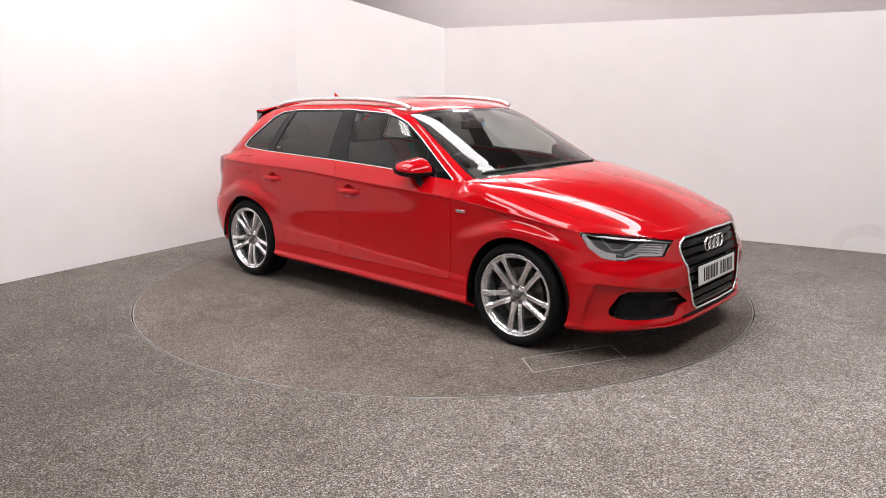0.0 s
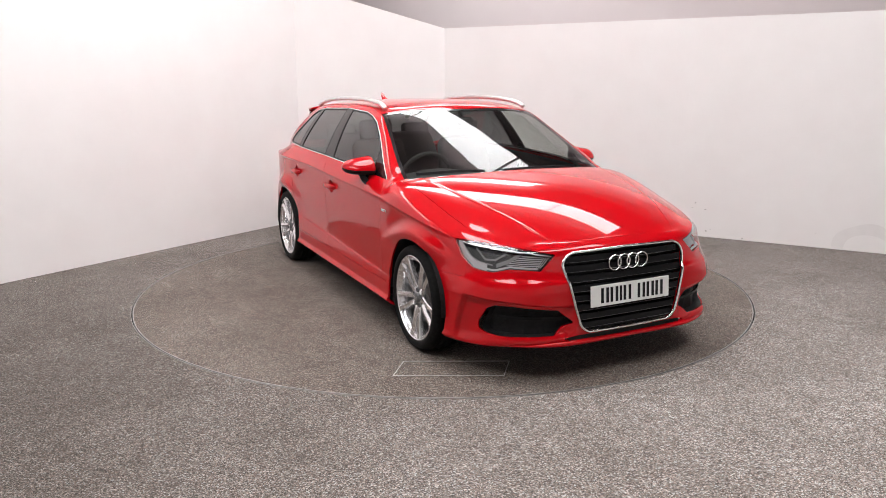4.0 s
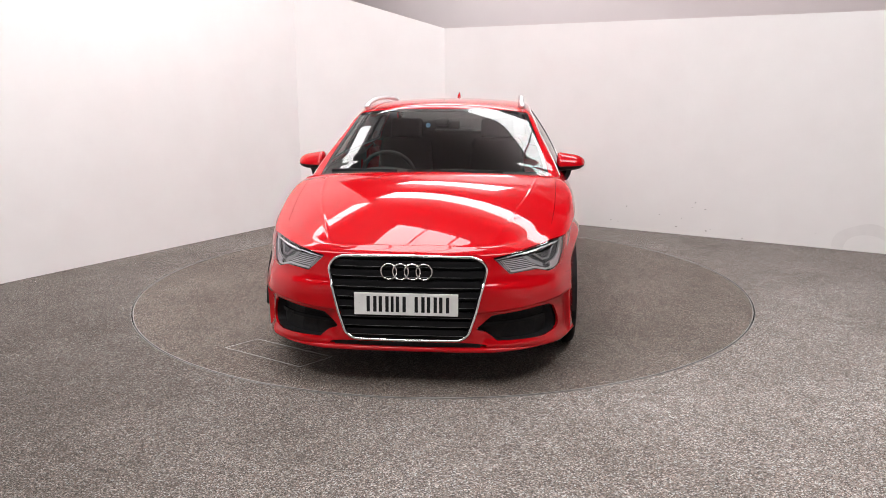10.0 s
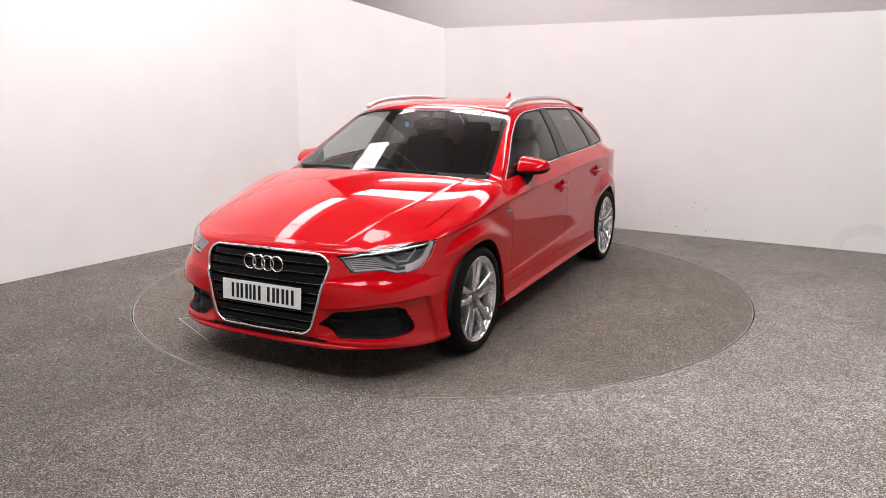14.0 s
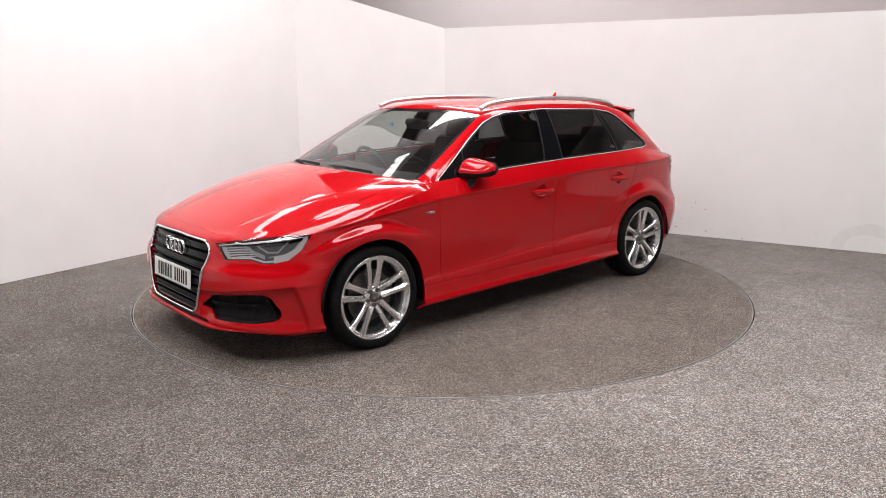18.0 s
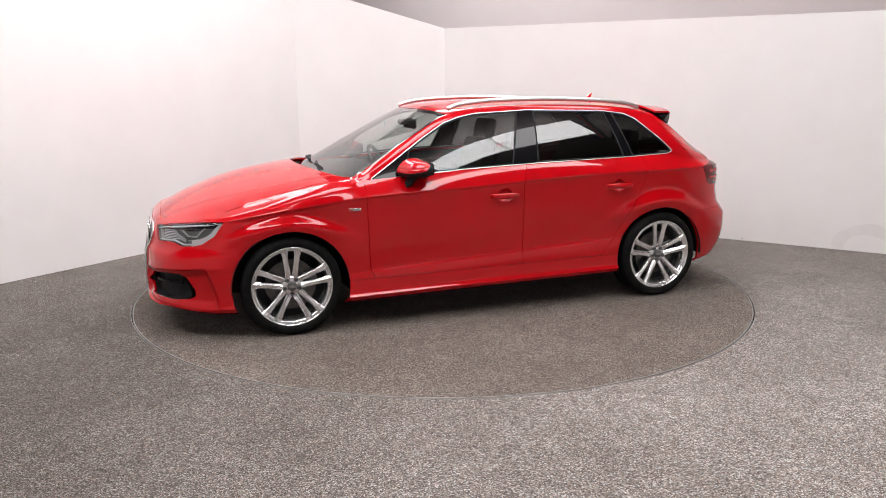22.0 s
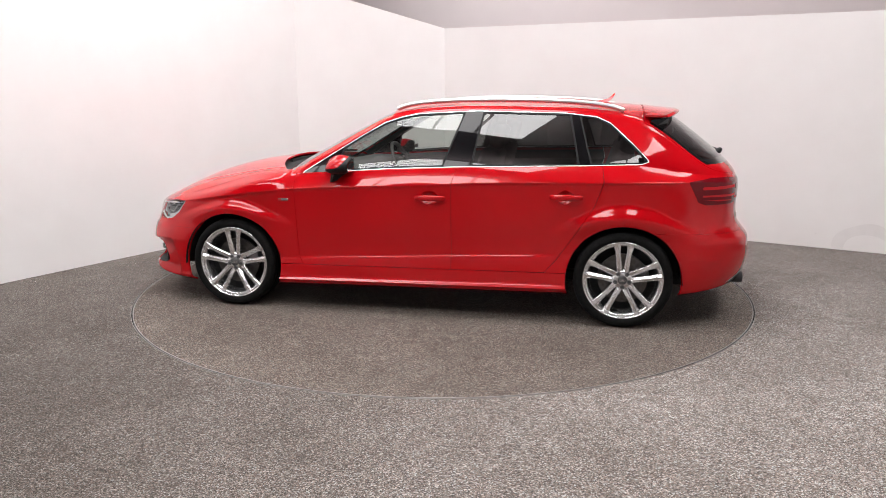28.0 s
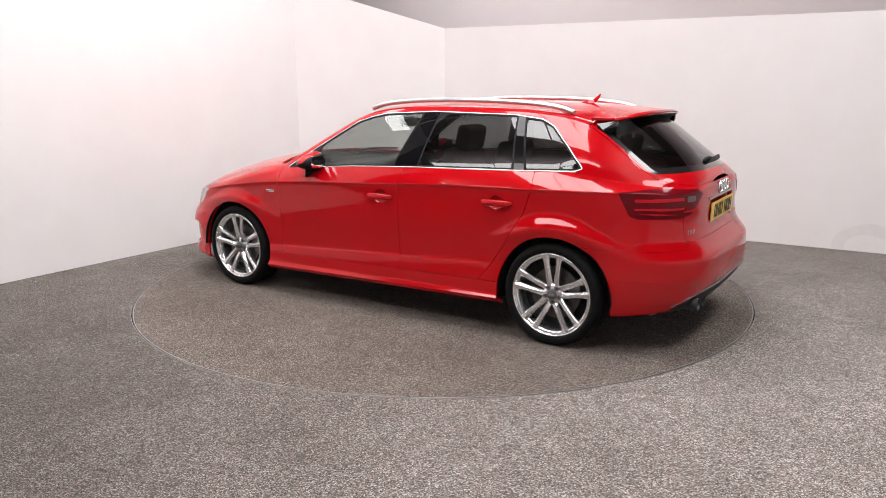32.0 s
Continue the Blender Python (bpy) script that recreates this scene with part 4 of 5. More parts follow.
# ---- wheels ----
DISC_STEEL = add_noise(material("brake_steel", (0.12, 0.11, 0.105), 0.4, 1.0), 60, (0.09, 0.085, 0.08), (0.14, 0.135, 0.13))
GREY = material("grey_metal", (0.25, 0.25, 0.26), 0.4, 0.8)
BOLT = material("dull_steel", (0.13, 0.13, 0.135), 0.4, 0.6)
BARREL = material("inner_barrel", (0.035, 0.035, 0.037), 0.5, 0.3)


def spoke_mesh(lean):
    """One of a pair of slim spokes: lean is its side offset at hub and rim."""
    bm = bmesh.new()
    rows = []
    for t in np.linspace(0, 1, 9):
        r = 0.048 + (0.2335 - 0.048) * t
        side = lean * (0.019 + (0.044 - 0.019) * t**1.15)
        w = 0.0185 - 0.002 * math.sin(t * math.pi) + (0.006 * (t - 0.75) / 0.25 if t > 0.75 else 0)
        y = -0.026 + 0.022 * t**0.7 + (0.003 if t > 0.9 else 0)
        dep = 0.035 - 0.012 * t
        # a flat face with a broad bevel towards the slot between the pair and a narrow one outside
        cut_in = 0.0 if t > 0.42 else 0.006 * (0.42 - t) / 0.42
        sec = [(-w * 1.05, -dep), (-w, -0.012 - cut_in), (-0.28 * w, -cut_in), (0.72 * w, -0.0015), (w, -0.007), (w * 1.05, -dep)]
        if lean < 0:
            sec = [(-a, b) for a, b in reversed(sec)]
        rows.append([bm.verts.new((side + a, y + b, r)) for a, b in sec])
    for p, q in zip(rows, rows[1:]):
        for k in range(6):
            bm.faces.new((p[k], p[(k + 1) % 6], q[(k + 1) % 6], q[k]))
    bm.faces.new(rows[0][::-1])
    bm.faces.new(rows[-1])
    bmesh.ops.recalc_face_normals(bm, faces=bm.faces)
    return bm


def build_wheel():
    rim = link("wheel", lathe([(0.207, -0.095), (0.214, -0.05), (0.217, -0.024), (0.2225, -0.014), (0.229, -0.01), (0.2315, -0.011), (0.2335, -0.016), (0.236, -0.016), (0.2375, -0.004), (0.241, 0.001), (0.2465, 0.001), (0.25, -0.003), (0.25, -0.012)], 96), ALLOY, None, "silver five-twin-spoke alloy wheel", smooth=True)
    tread = [(0.246, -0.012), (0.25, 0.002), (0.26, 0.009), (0.278, 0.01), (0.292, 0.003), (0.301, -0.01), (0.3065, -0.028)]
    for g in (-0.06, -0.1, -0.14):
        tread += [(0.307, g + 0.006), (0.3, g + 0.004), (0.3, g - 0.004), (0.307, g - 0.006)]
    tread += [(0.306, -0.182), (0.292, -0.205), (0.25, -0.2)]
    link("tyre", lathe(tread, 96), RUBBER, rim, "black low-profile rubber tyre", smooth=True)
    bm = lathe([(0.0, -0.13), (0.1, -0.13), (0.2, -0.12), (0.2085, -0.094)], 48)
    link("barrel", bm, BARREL, rim, "dark inside of the rim", smooth=True)
    bm = lathe([(0.062, -0.085), (0.062, -0.075), (0.155, -0.075), (0.155, -0.1), (0.062, -0.1)], 48)
    link("brake_disc", bm, DISC_STEEL, rim, "dull steel brake disc")
    bm = lathe([(0.0, -0.03), (0.03, -0.028), (0.058, -0.032), (0.066, -0.045), (0.066, -0.08)], 48)
    link("hub", bm, ALLOY, rim, smooth=True)
    bm = lathe([(0.0, -0.0135), (0.024, -0.014), (0.029, -0.018), (0.03, -0.034)], 32)
    cap = link("centre_cap", bm, BOLT, rim, "grey centre cap with an emblem", smooth=True)
    for k in range(4):
        bm = tube_ring(0.0052, 0.0068, -0.001, 0.0006, 20)
        bmesh.ops.transform(bm, matrix=pose((k - 1.5) * 0.0085, -0.0128, 0, 90, 0, 0), verts=bm.verts)
        link("emblem_ring", bm, CHROME, cap)
    spoke = {s: None for s in (-1, 1)}
    for k in range(5):
        for s in (-1, 1):
            if spoke[s] is None:
                ob = spoke[s] = link("spoke", spoke_mesh(s), ALLOY, rim)
            else:
                ob = new("spoke", spoke[s].data)
                ob.parent = rim
            ob.matrix_basis = pose(0, 0, 0, 0, 72 * k, 0)
    bolt = None
    for k in range(5):
        a = radians(72 * k + 36)
        if bolt is None:
            bolt = link("wheel_bolt", lathe([(0, -0.028), (0.0075, -0.028), (0.009, -0.022), (0.0125, -0.022), (0.0145, -0.027), (0.0145, -0.05)], 12), BOLT, rim)
            ob = bolt
        else:
            ob = new("wheel_bolt", bolt.data)
            ob.parent = rim
        ob.location = (0.046 * math.sin(a), 0, 0.046 * math.cos(a))
    bm = box(-0.045, 0.045, -0.125, -0.062, 0.085, 0.165, 0.012)
    link("brake_caliper", bm, GREY, rim, "grey brake caliper").rotation_euler = (0, radians(-75), 0)
    return rim


wheel = build_wheel()
wheel.parent = car
spots = [(AXLE, 0.873, 0, 1), (-AXLE, 0.88, 0, 1), (AXLE, -0.873, 180, -1), (-AXLE, -0.88, 180, -1)]
for i, (x, y, turn, s) in enumerate(spots):
    m = pose(x, y, 0.307, 0, 0, turn) @ pose(0, 0, 0, 0, 0 if s > 0 else 180, 0)
    if i == 0:
        wheel.matrix_basis = m
    else:
        copy_thing(wheel, m)

# arch liners and the floor pan
for x in (AXLE, -AXLE):
    for s in (1, -1):
        bm = bmesh.new()
        rows = []
        for a in np.linspace(-0.03, math.pi + 0.03, 40):
            rows.append([bm.verts.new((x + 0.362 * math.cos(a), s * y, 0.297 + 0.362 * math.sin(a))) for y in (0.875, 0.5)])
        for p, q in zip(rows, rows[1:]):
            bm.faces.new((p[0], p[1], q[1], q[0]))
        bm.faces.new([r[1] for r in rows])
        link("arch_liner", bm, BLACK, car, "black plastic wheel arch liner")
link("floor_pan", box(-1.95, 2.0, -0.5, 0.5, 0.2, 0.27, 0.02), BLACK, car, "black underbody")
link("floor_pan_sides", box(-0.93, 0.93, -0.82, 0.82, 0.2, 0.3, 0.02), BLACK, car, "black underbody")
link("engine_bay", box(0.95, 1.98, -0.48, 0.48, 0.25, 0.62, 0.02), BLACK, car, "black backing behind the front openings")

# ---- grille ----
SLAT = material("slat_black", (0.008, 0.008, 0.009), 0.22)
SLAT.node_tree.nodes["Principled BSDF"].inputs["Specular IOR Level"].default_value = 0.16
grille = link("grille", sweep([nose_point(p.x, min(p.y, 0.688), 0.006) for p in dense([(y, z) for y, z in GRILLE], 220)], [(-0.007, -0.006), (0.007, -0.006), (0.0065, 0.0), (0.004, 0.005), (-0.004, 0.005), (-0.0065, 0.0)], True, up=Vector((1, 0, 0))), CHROME, car, "chrome-framed black grille", smooth=True)
bm = bmesh.new()
inner = dense([(y, z) for y, z in GRILLE], 100)
bm.faces.new([bm.verts.new(nose_point(p.x * 0.98, min(p.y, 0.69), -0.055)) for p in inner])
link("backing", bm, BLACK, grille, "black mesh behind the slats")


def grille_half(z):
    zs, ys = [0.254, 0.29, 0.396, 0.612, 0.65, 0.67], [0.27, 0.312, 0.346, 0.401, 0.378, 0.335]
    return float(np.interp(z, zs, ys)) - 0.012


for z in (0.632, 0.584, 0.535, 0.485, 0.435, 0.385, 0.338, 0.292):
    h = grille_half(z)
    pts = [nose_point(y, z, -0.016) for y in np.linspace(-h, h, 25)]
    link("slat", sweep(pts, [(-0.017, -0.02), (0.0, -0.012), (0.014, 0.0), (0.017, 0.007), (0.012, 0.012), (-0.017, 0.01)], up=Vector((1, 0, 0))), SLAT, grille, "gloss black horizontal slat")
    # grey strip added to draw the highlight along the slat's front edge
    link("slat_glint", sweep([nose_point(y, z - 0.013, -0.0035) for y in np.linspace(-h + 0.004, h - 0.004, 25)], round_section(0.0011, 5), up=Vector((1, 0, 0))), BOLT, grille, "thin grey strip standing for the slat's highlight", smooth=True)
for k in range(4):
    bm = lathe([(0.0358, -0.004), (0.0358, 0.004), (0.039, 0.0075), (0.0428, 0.004), (0.0428, -0.004)], 48)
    bmesh.ops.transform(bm, matrix=pose(2.126, (k - 1.5) * 0.0588, 0.6, 0, 6, 90) @ pose(0, 0, 0, 0, 0, 180), verts=bm.verts)
    link("emblem_ring", bm, CHROME, grille, "chrome emblem ring", smooth=True)

# ---- number plates: unreadable bars stand for the characters ----
WHITE_PLATE = add_noise(material("white_plate", (0.78, 0.78, 0.76), 0.35), 25, (0.74, 0.74, 0.72), (0.8, 0.8, 0.78))
YELLOW_PLATE = add_noise(material("yellow_plate", (0.75, 0.5, 0.05), 0.35), 25, (0.7, 0.46, 0.04), (0.78, 0.53, 0.06))


def number_plate(label, mat, m):
    p = link("number_plate", box(-0.003, 0.003, -0.26, 0.26, -0.0555, 0.0555, 0.002), mat, car, label)
    p.matrix_basis = m
    widths = [0.05, 0.05, 0.014, 0.05, None, 0.05, 0.05, 0.05]
    y = -0.197
    for w in widths:
        if w is None:
            y += 0.033
            continue
        for y0, y1 in (((y, y + 0.0165), (y + w - 0.0165, y + w)) if w > 0.02 else ((y, y + w),)):
            link("character_bar", box(0.003, 0.0045, y0, y1, -0.0395, 0.0395, 0.0), BLACK, p, "black bar")
        y += w + 0.011
    for s in (-0.236, 0.236):
        b = lathe([(0, 0.0), (0.005, 0.0), (0.006, -0.002), (0.006, -0.004)], 12)
        bmesh.ops.transform(b, matrix=pose(0.0045, s, 0, 0, 0, -90), verts=b.verts)
        link("screw_cap", b, WHITE_PLATE, p)
    return p


number_plate("white number plate with black bars", WHITE_PLATE, pose(2.158, 0, 0.4415, 0, -4, 0))
number_plate("yellow number plate with black bars", YELLOW_PLATE, pose(-2.043, 0, 0.772, 0, 2, 180))

# ---- lower intakes ----
for s in (1, -1):
    bm = bmesh.new()
    pts = dense([(y + 0.012 * (y - 0.6) / 0.2, z + 0.008 * (1 if z > 0.33 else -1)) for y, z in INTAKE], 120)
    ring0 = [bm.verts.new(nose_inset(p.x, p.y, 0.026)) for p in pts]
    ring1 = [bm.verts.new(nose_inset(p.x * 0.99, p.y, 0.07)) for p in pts]
    for v in ring0 + ring1:
        v.co.y *= s
    for i in range(120):
        bm.faces.new((ring0[i], ring0[(i + 1) % 120], ring1[(i + 1) % 120], ring1[i]))
    bm.faces.new(ring1)
    bmesh.ops.recalc_face_normals(bm, faces=bm.faces)
    intake = link("air_intake", bm, BLACK, car, "black honeycomb air intake")
    for z, y0, y1 in ((0.335, 0.385, 0.725),):
        link("fin", sweep([nose_inset(s * y, z + 0.012 * (y - 0.4) / 0.3, 0.048) for y in np.linspace(y0, y1, 9)], [(-0.008, -0.005), (0.008, -0.005), (0.008, 0.005), (-0.008, 0.005)], up=Vector((1, 0, 0))), SLAT, intake, "black fin")
link("lower_slot", sweep([nose_point(y, 0.231, -0.02) for y in np.linspace(-0.37, 0.37, 25)], [(-0.02, -0.01), (0.02, -0.01), (0.02, 0.01), (-0.02, 0.01)], up=Vector((1, 0, 0))), BLACK, car, "black slot in the front lip")

# front lip and the folded edge over the intakes
link("front_lip", sweep([nose_point(y, 0.205, 0.003) for y in np.linspace(-0.7, 0.7, 61)], [(-0.012, -0.02), (0.008, -0.022), (0.013, 0.0), (0.008, 0.022), (-0.012, 0.02)], up=Vector((1, 0, 0)), scale=[max(min(1.0, (30 - abs(i - 30)) / 12), 0.1) for i in range(61)]), PAINT, car, "red front lip", smooth=True)
# headlight washer covers
for s in (1, -1):
    flap = dense([(0.59, 0.51), (0.693, 0.518), (0.695, 0.47), (0.602, 0.463)], 60)
    link("washer_cover_joint", sweep([nose_point(s * p.x, p.y, 0.0005) for p in flap], round_section(0.0009, 5), True, up=Vector((1, 0, 0))), GLOSS, car, "thin joint of a washer cover")

# ---- lamps ----
LENS = bpy.data.materials.new("clear_lens")
LENS.use_nodes = True
nt = LENS.node_tree
nt.nodes.clear()
o_, t_, g_, x_ = (nt.nodes.new(k) for k in ("ShaderNodeOutputMaterial", "ShaderNodeBsdfTransparent", "ShaderNodeBsdfGlossy", "ShaderNodeMixShader"))
t_.inputs[0].default_value = (0.93, 0.94, 0.95, 1)
g_.inputs["Roughness"].default_value = 0.01
for a, b in ((thin_gloss(nt, 0.08), x_.inputs[0]), (t_.outputs[0], x_.inputs[1]), (g_.outputs[0], x_.inputs[2]), (x_.outputs[0], o_.inputs[0])):
    nt.links.new(a, b)
LAMP_DARK = material("lamp_housing", (0.085, 0.087, 0.09), 0.35, 0.3)
LAMP_GREY = material("lamp_grey", (0.38, 0.385, 0.39), 0.3, 0.6)
LAMP_SILVER = material("lamp_reflector", (0.7, 0.71, 0.72), 0.38, 0.7)
RED_LENS = material("red_lens", (0.5, 0.008, 0.014), 0.15)
DARK_RED = material("dark_red_lens", (0.13, 0.003, 0.007), 0.08)
for lens in (RED_LENS, DARK_RED):
    lens.node_tree.nodes["Principled BSDF"].inputs["Specular IOR Level"].default_value = 0.28
SMOKE = material("smoked_lens", (0.12, 0.06, 0.06), 0.12, 0.0, 0.4)


def lamp_strip(S, pts, width, mat, name, parent, depth, label=""):
    """A raised line inside a lamp, along points of the (corner, height) plane."""
    d = np.abs(line_distance(front_q(S), S.z, pts)) - width
    a, b = pts[0], pts[-1]
    lo, hi = min(p[0] for p in pts), max(p[0] for p in pts)
    q = front_q(S)
    d = np.maximum(d, np.maximum(lo - q, q - hi))
    band = cut(S, d)[0]
    if len(band.T):
        sheet_object(name, band, mat, parent, label, lip=0.008, lift=-depth)


for left in (True, False):
    S = part_side(lamp_lens, left)
    lamp = sheet_object("headlight", S, LENS, car, "clear headlight with dark housing", lip=0.004)
    S2 = S
    for _ in range(2):
        # a finer sheet for the small inner forms
        e = S2.T
        V, N, A = S2.V, S2.N, S2.A
        m01, m12, m20 = ((V[e[:, i]] + V[e[:, j]]) / 2 for i, j in ((0, 1), (1, 2), (2, 0)))
        n01, n12, n20 = ((N[e[:, i]] + N[e[:, j]]) / 2 for i, j in ((0, 1), (1, 2), (2, 0)))
        k, n = len(e), len(V)
        ids = np.arange(k)
        T = np.concatenate([np.stack([e[:, 0], n + ids, n + 2 * k + ids], 1), np.stack([e[:, 1], n + k + ids, n + ids], 1), np.stack([e[:, 2], n + 2 * k + ids, n + k + ids], 1), np.stack([n + ids, n + k + ids, n + 2 * k + ids], 1)])
        NN = np.concatenate([N, n01, n12, n20])
        NN /= np.linalg.norm(NN, axis=1, keepdims=True)
        S2 = Sheet(np.concatenate([V, m01, m12, m20]), NN, np.zeros((n + 3 * k, 1)), T)
    sheet_object("housing", S2, LAMP_DARK, lamp, "dark grey lamp housing", lip=0.0, lift=-0.05)
    # silver outer reflector, the bright lower line and the ribbed inner part
    lamp_strip(S2, [(-1.15, 0.657), (-1.04, 0.678), (-0.94, 0.692), (-0.77, 0.707), (-0.65, 0.709)], 0.0028, LAMP_SILVER, "upper_reflector", lamp, 0.012, "thin silver line")
    lamp_strip(S2, [(-0.645, 0.706), (-0.692, 0.635), (-0.75, 0.604), (-0.82, 0.594)], 0.017, LAMP_SILVER, "side_reflector", lamp, 0.02, "silver reflector")
    lamp_strip(S2, [(-0.665, 0.7), (-0.72, 0.637), (-0.77, 0.618), (-0.85, 0.608)], 0.003, LAMP_GREY, "inner_rim", lamp, 0.024, "grey inner rim")
    lamp_strip(S2, [(-0.81, 0.588), (-0.868, 0.585), (-0.95, 0.606), (-1.09, 0.598)], 0.0045, LAMP_SILVER, "running_light", lamp, 0.012, "bright lower light line")
    lamp_strip(S2, [(-1.0, 0.672), (-0.945, 0.636), (-0.872, 0.607)], 0.009, LAMP_GREY, "chevron", lamp, 0.028, "dark silver chevron")
    lamp_strip(S2, [(-0.93, 0.676), (-0.86, 0.634), (-0.80, 0.632), (-0.745, 0.69)], 0.0045, LAMP_GREY, "chevron", lamp, 0.034, "dark silver chevron")
    for k in range(6):
        lamp_strip(S2, [(-1.118 + 0.004 * k, 0.652 - 0.0082 * k), (-1.005 + 0.016 * k, 0.66 - 0.0088 * k)], 0.002, LAMP_SILVER, "rib", lamp, 0.03, "silver rib")
    for k in range(3):
        lamp_strip(S2, [(-1.14 + 0.011 * k, 0.652), (-1.124 + 0.011 * k, 0.628), (-1.104 + 0.011 * k, 0.603)], 0.0016, LAMP_SILVER, "upright_rib", lamp, 0.022, "slanting silver rib")
    sgn = 1 if left else -1
    for x, y, z, r in ((1.83, 0.7, 0.668, 0.026),):
        bm = lathe([(0.0, 0.008), (r * 0.6, 0.005), (r, -0.004), (r * 1.15, -0.004), (r * 1.2, -0.02)], 32)
        bmesh.ops.transform(bm, matrix=pose(x - 0.015, sgn * (y - 0.015), z, 0, 0, -90 + sgn * 30), verts=bm.verts)
        link("projector", bm, GLOSS, lamp, "dark glass projector", smooth=True)
    T = part_side(tail_lens, left)
    lit, gate = cut(T, np.abs(T.y) * -1 + 0.605)
    tl = sheet_object("tail_light", lit, DARK_RED, car, "dark red tail light", lip=0.01, lift=0.002)
    tl2 = sheet_object("tailgate_light", gate, DARK_RED, car, "dark red light on the tailgate", lip=0.01, lift=0.002)
    for piece, obj, zs in ((lit, tl, ((0.878, 0.896), (0.83, 0.845), (0.805, 0.815))), (gate, tl2, ((0.812, 0.824),))):
        for z0, z1 in zs:
            q = np.maximum(z0 - piece.z, piece.z - z1)
            q = np.maximum(q, np.maximum(np.abs(rear_q(piece) + 0.88) - 0.2, 0.02 - 1))
            band = cut(piece, q)[0]
            if len(band.T):
                sheet_object("light_bar", band, RED_LENS, obj, "brighter red light bar", lip=0.002, lift=0.0045)
    q = np.maximum(0.868 - gate.z, gate.z - 0.9)
    band = cut(gate, np.maximum(q, np.abs(rear_q(gate) + 1.03) - 0.035))[0]
    if len(band.T):
        sheet_object("reversing_light", band, SMOKE, tl2, "smoked reversing light", lip=0.002, lift=0.0045)

# ---- rear details ----
bm = bmesh.new()
bay = dense(PLATE_BAY, 80)
r0 = [bm.verts.new(tail_point(p.x, p.y, 0.0)) for p in bay]
r1 = [bm.verts.new(tail_point(p.x * 0.97, 0.778 + (p.y - 0.778) * 0.97, -0.014)) for p in bay]
for i in range(80):
    bm.faces.new((r0[i], r0[(i + 1) % 80], r1[(i + 1) % 80], r1[i]))
bm.faces.new(r1)
bmesh.ops.recalc_face_normals(bm, faces=bm.faces)
link("plate_recess", bm, PAINT, car)
link("gate_handle", box(-2.04, -2.0, -0.3, 0.3, 0.846, 0.866, 0.006), GLOSS, car, "black handle strip over the plate")
for k in range(4):
    bm = lathe([(0.0315, -0.003), (0.0315, 0.003), (0.0345, 0.006), (0.038, 0.003), (0.038, -0.003)], 40)
    bmesh.ops.transform(bm, matrix=pose(-2.044, (k - 1.5) * 0.052, 0.906, 0, -4, -90) @ pose(0, 0, 0, 0, 0, 180), verts=bm.verts)
    link("rear_emblem_ring", bm, CHROME, car, "chrome emblem ring", smooth=True)
for y in (0.505, 0.535, 0.56):
    link("model_badge", box(-0.003, 0.002, -0.009, 0.009, -0.014, 0.014, 0.001), CHROME, car, "chrome badge bar").matrix_basis = Matrix.Translation(tail_point(y, 0.695, 0.002)) @ pose(0, 0, 0, 0, 0, 180)
for y in (-0.5, -0.47, -0.44):
    link("model_badge", box(-0.003, 0.002, -0.009, 0.009, -0.012, 0.012, 0.001), CHROME, car, "chrome badge bar").matrix_basis = Matrix.Translation(tail_point(y, 0.695, 0.002)) @ pose(0, 0, 0, 0, 0, 180)
link("bumper_trim", sweep([tail_point(p[0], p[1], 0.004) for p in [(0.74, 0.24), (0.68, 0.3), (0.62, 0.335), (0.5, 0.362)] + [(y, 0.366) for y in np.linspace(0.4, -0.4, 15)] + [(-0.5, 0.362), (-0.62, 0.335), (-0.68, 0.3), (-0.74, 0.24)]], round_section(0.006), up=Vector((1, 0, 0))), GREY, car, "thin grey metal bumper trim", smooth=True)
for y in (0.535, 0.435):
    bm = lathe([(0.028, 0.0), (0.03, 0.03), (0.033, 0.033), (0.036, 0.03), (0.036, -0.12), (0.026, -0.1), (0.0, -0.1)], 32)
    bmesh.ops.transform(bm, matrix=pose(-2.045, y, 0.288, 0, 0, 90), verts=bm.verts)
    link("exhaust_pipe", bm, BARREL, car, "round dark chrome exhaust tip", smooth=True)

# spoiler
ys = np.linspace(-1, 1, 41)
for nm, mat, lab in (("spoiler", PAINT, "red roof spoiler"), ("spoiler_underside", BLACK, "black spoiler underside")):
    rows = []
    for t in np.linspace(0, 1, 16):
        line = []
        for y in ys:
            half = 0.6 - 0.025 * t
            yy = y * half
            x0 = -1.418
            x1 = -1.66 + 0.1 * abs(y) ** 3
            x = x0 + (x1 - x0) * t
            top = float(roof_z(-1.418)) + 0.004 - 0.03 * t + 0.006 * t * t - (0.055 - 0.022 * t) * abs(y) ** 2.6
            if nm == "spoiler":
                z = top - 0.012 * max(0, (t - 0.92) / 0.08) ** 2
            else:
                z = top - 0.013 - 0.055 * (1 - t) - 0.012 * math.sin(math.pi * t)
            line.append((x, yy, z))
        rows.append(line)
    P = np.array(rows)
    S = grid_sheet(P if nm == "spoiler" else P[::-1], np.zeros((*P.shape[:2], 1)))
    if (S.N[:, 2].mean() < 0) == (nm == "spoiler"):
        S.N, S.T = -S.N, S.T[:, ::-1]
    sheet_object(nm, S, mat, car, lab, lip=0.013 if nm == "spoiler" else 0.004)
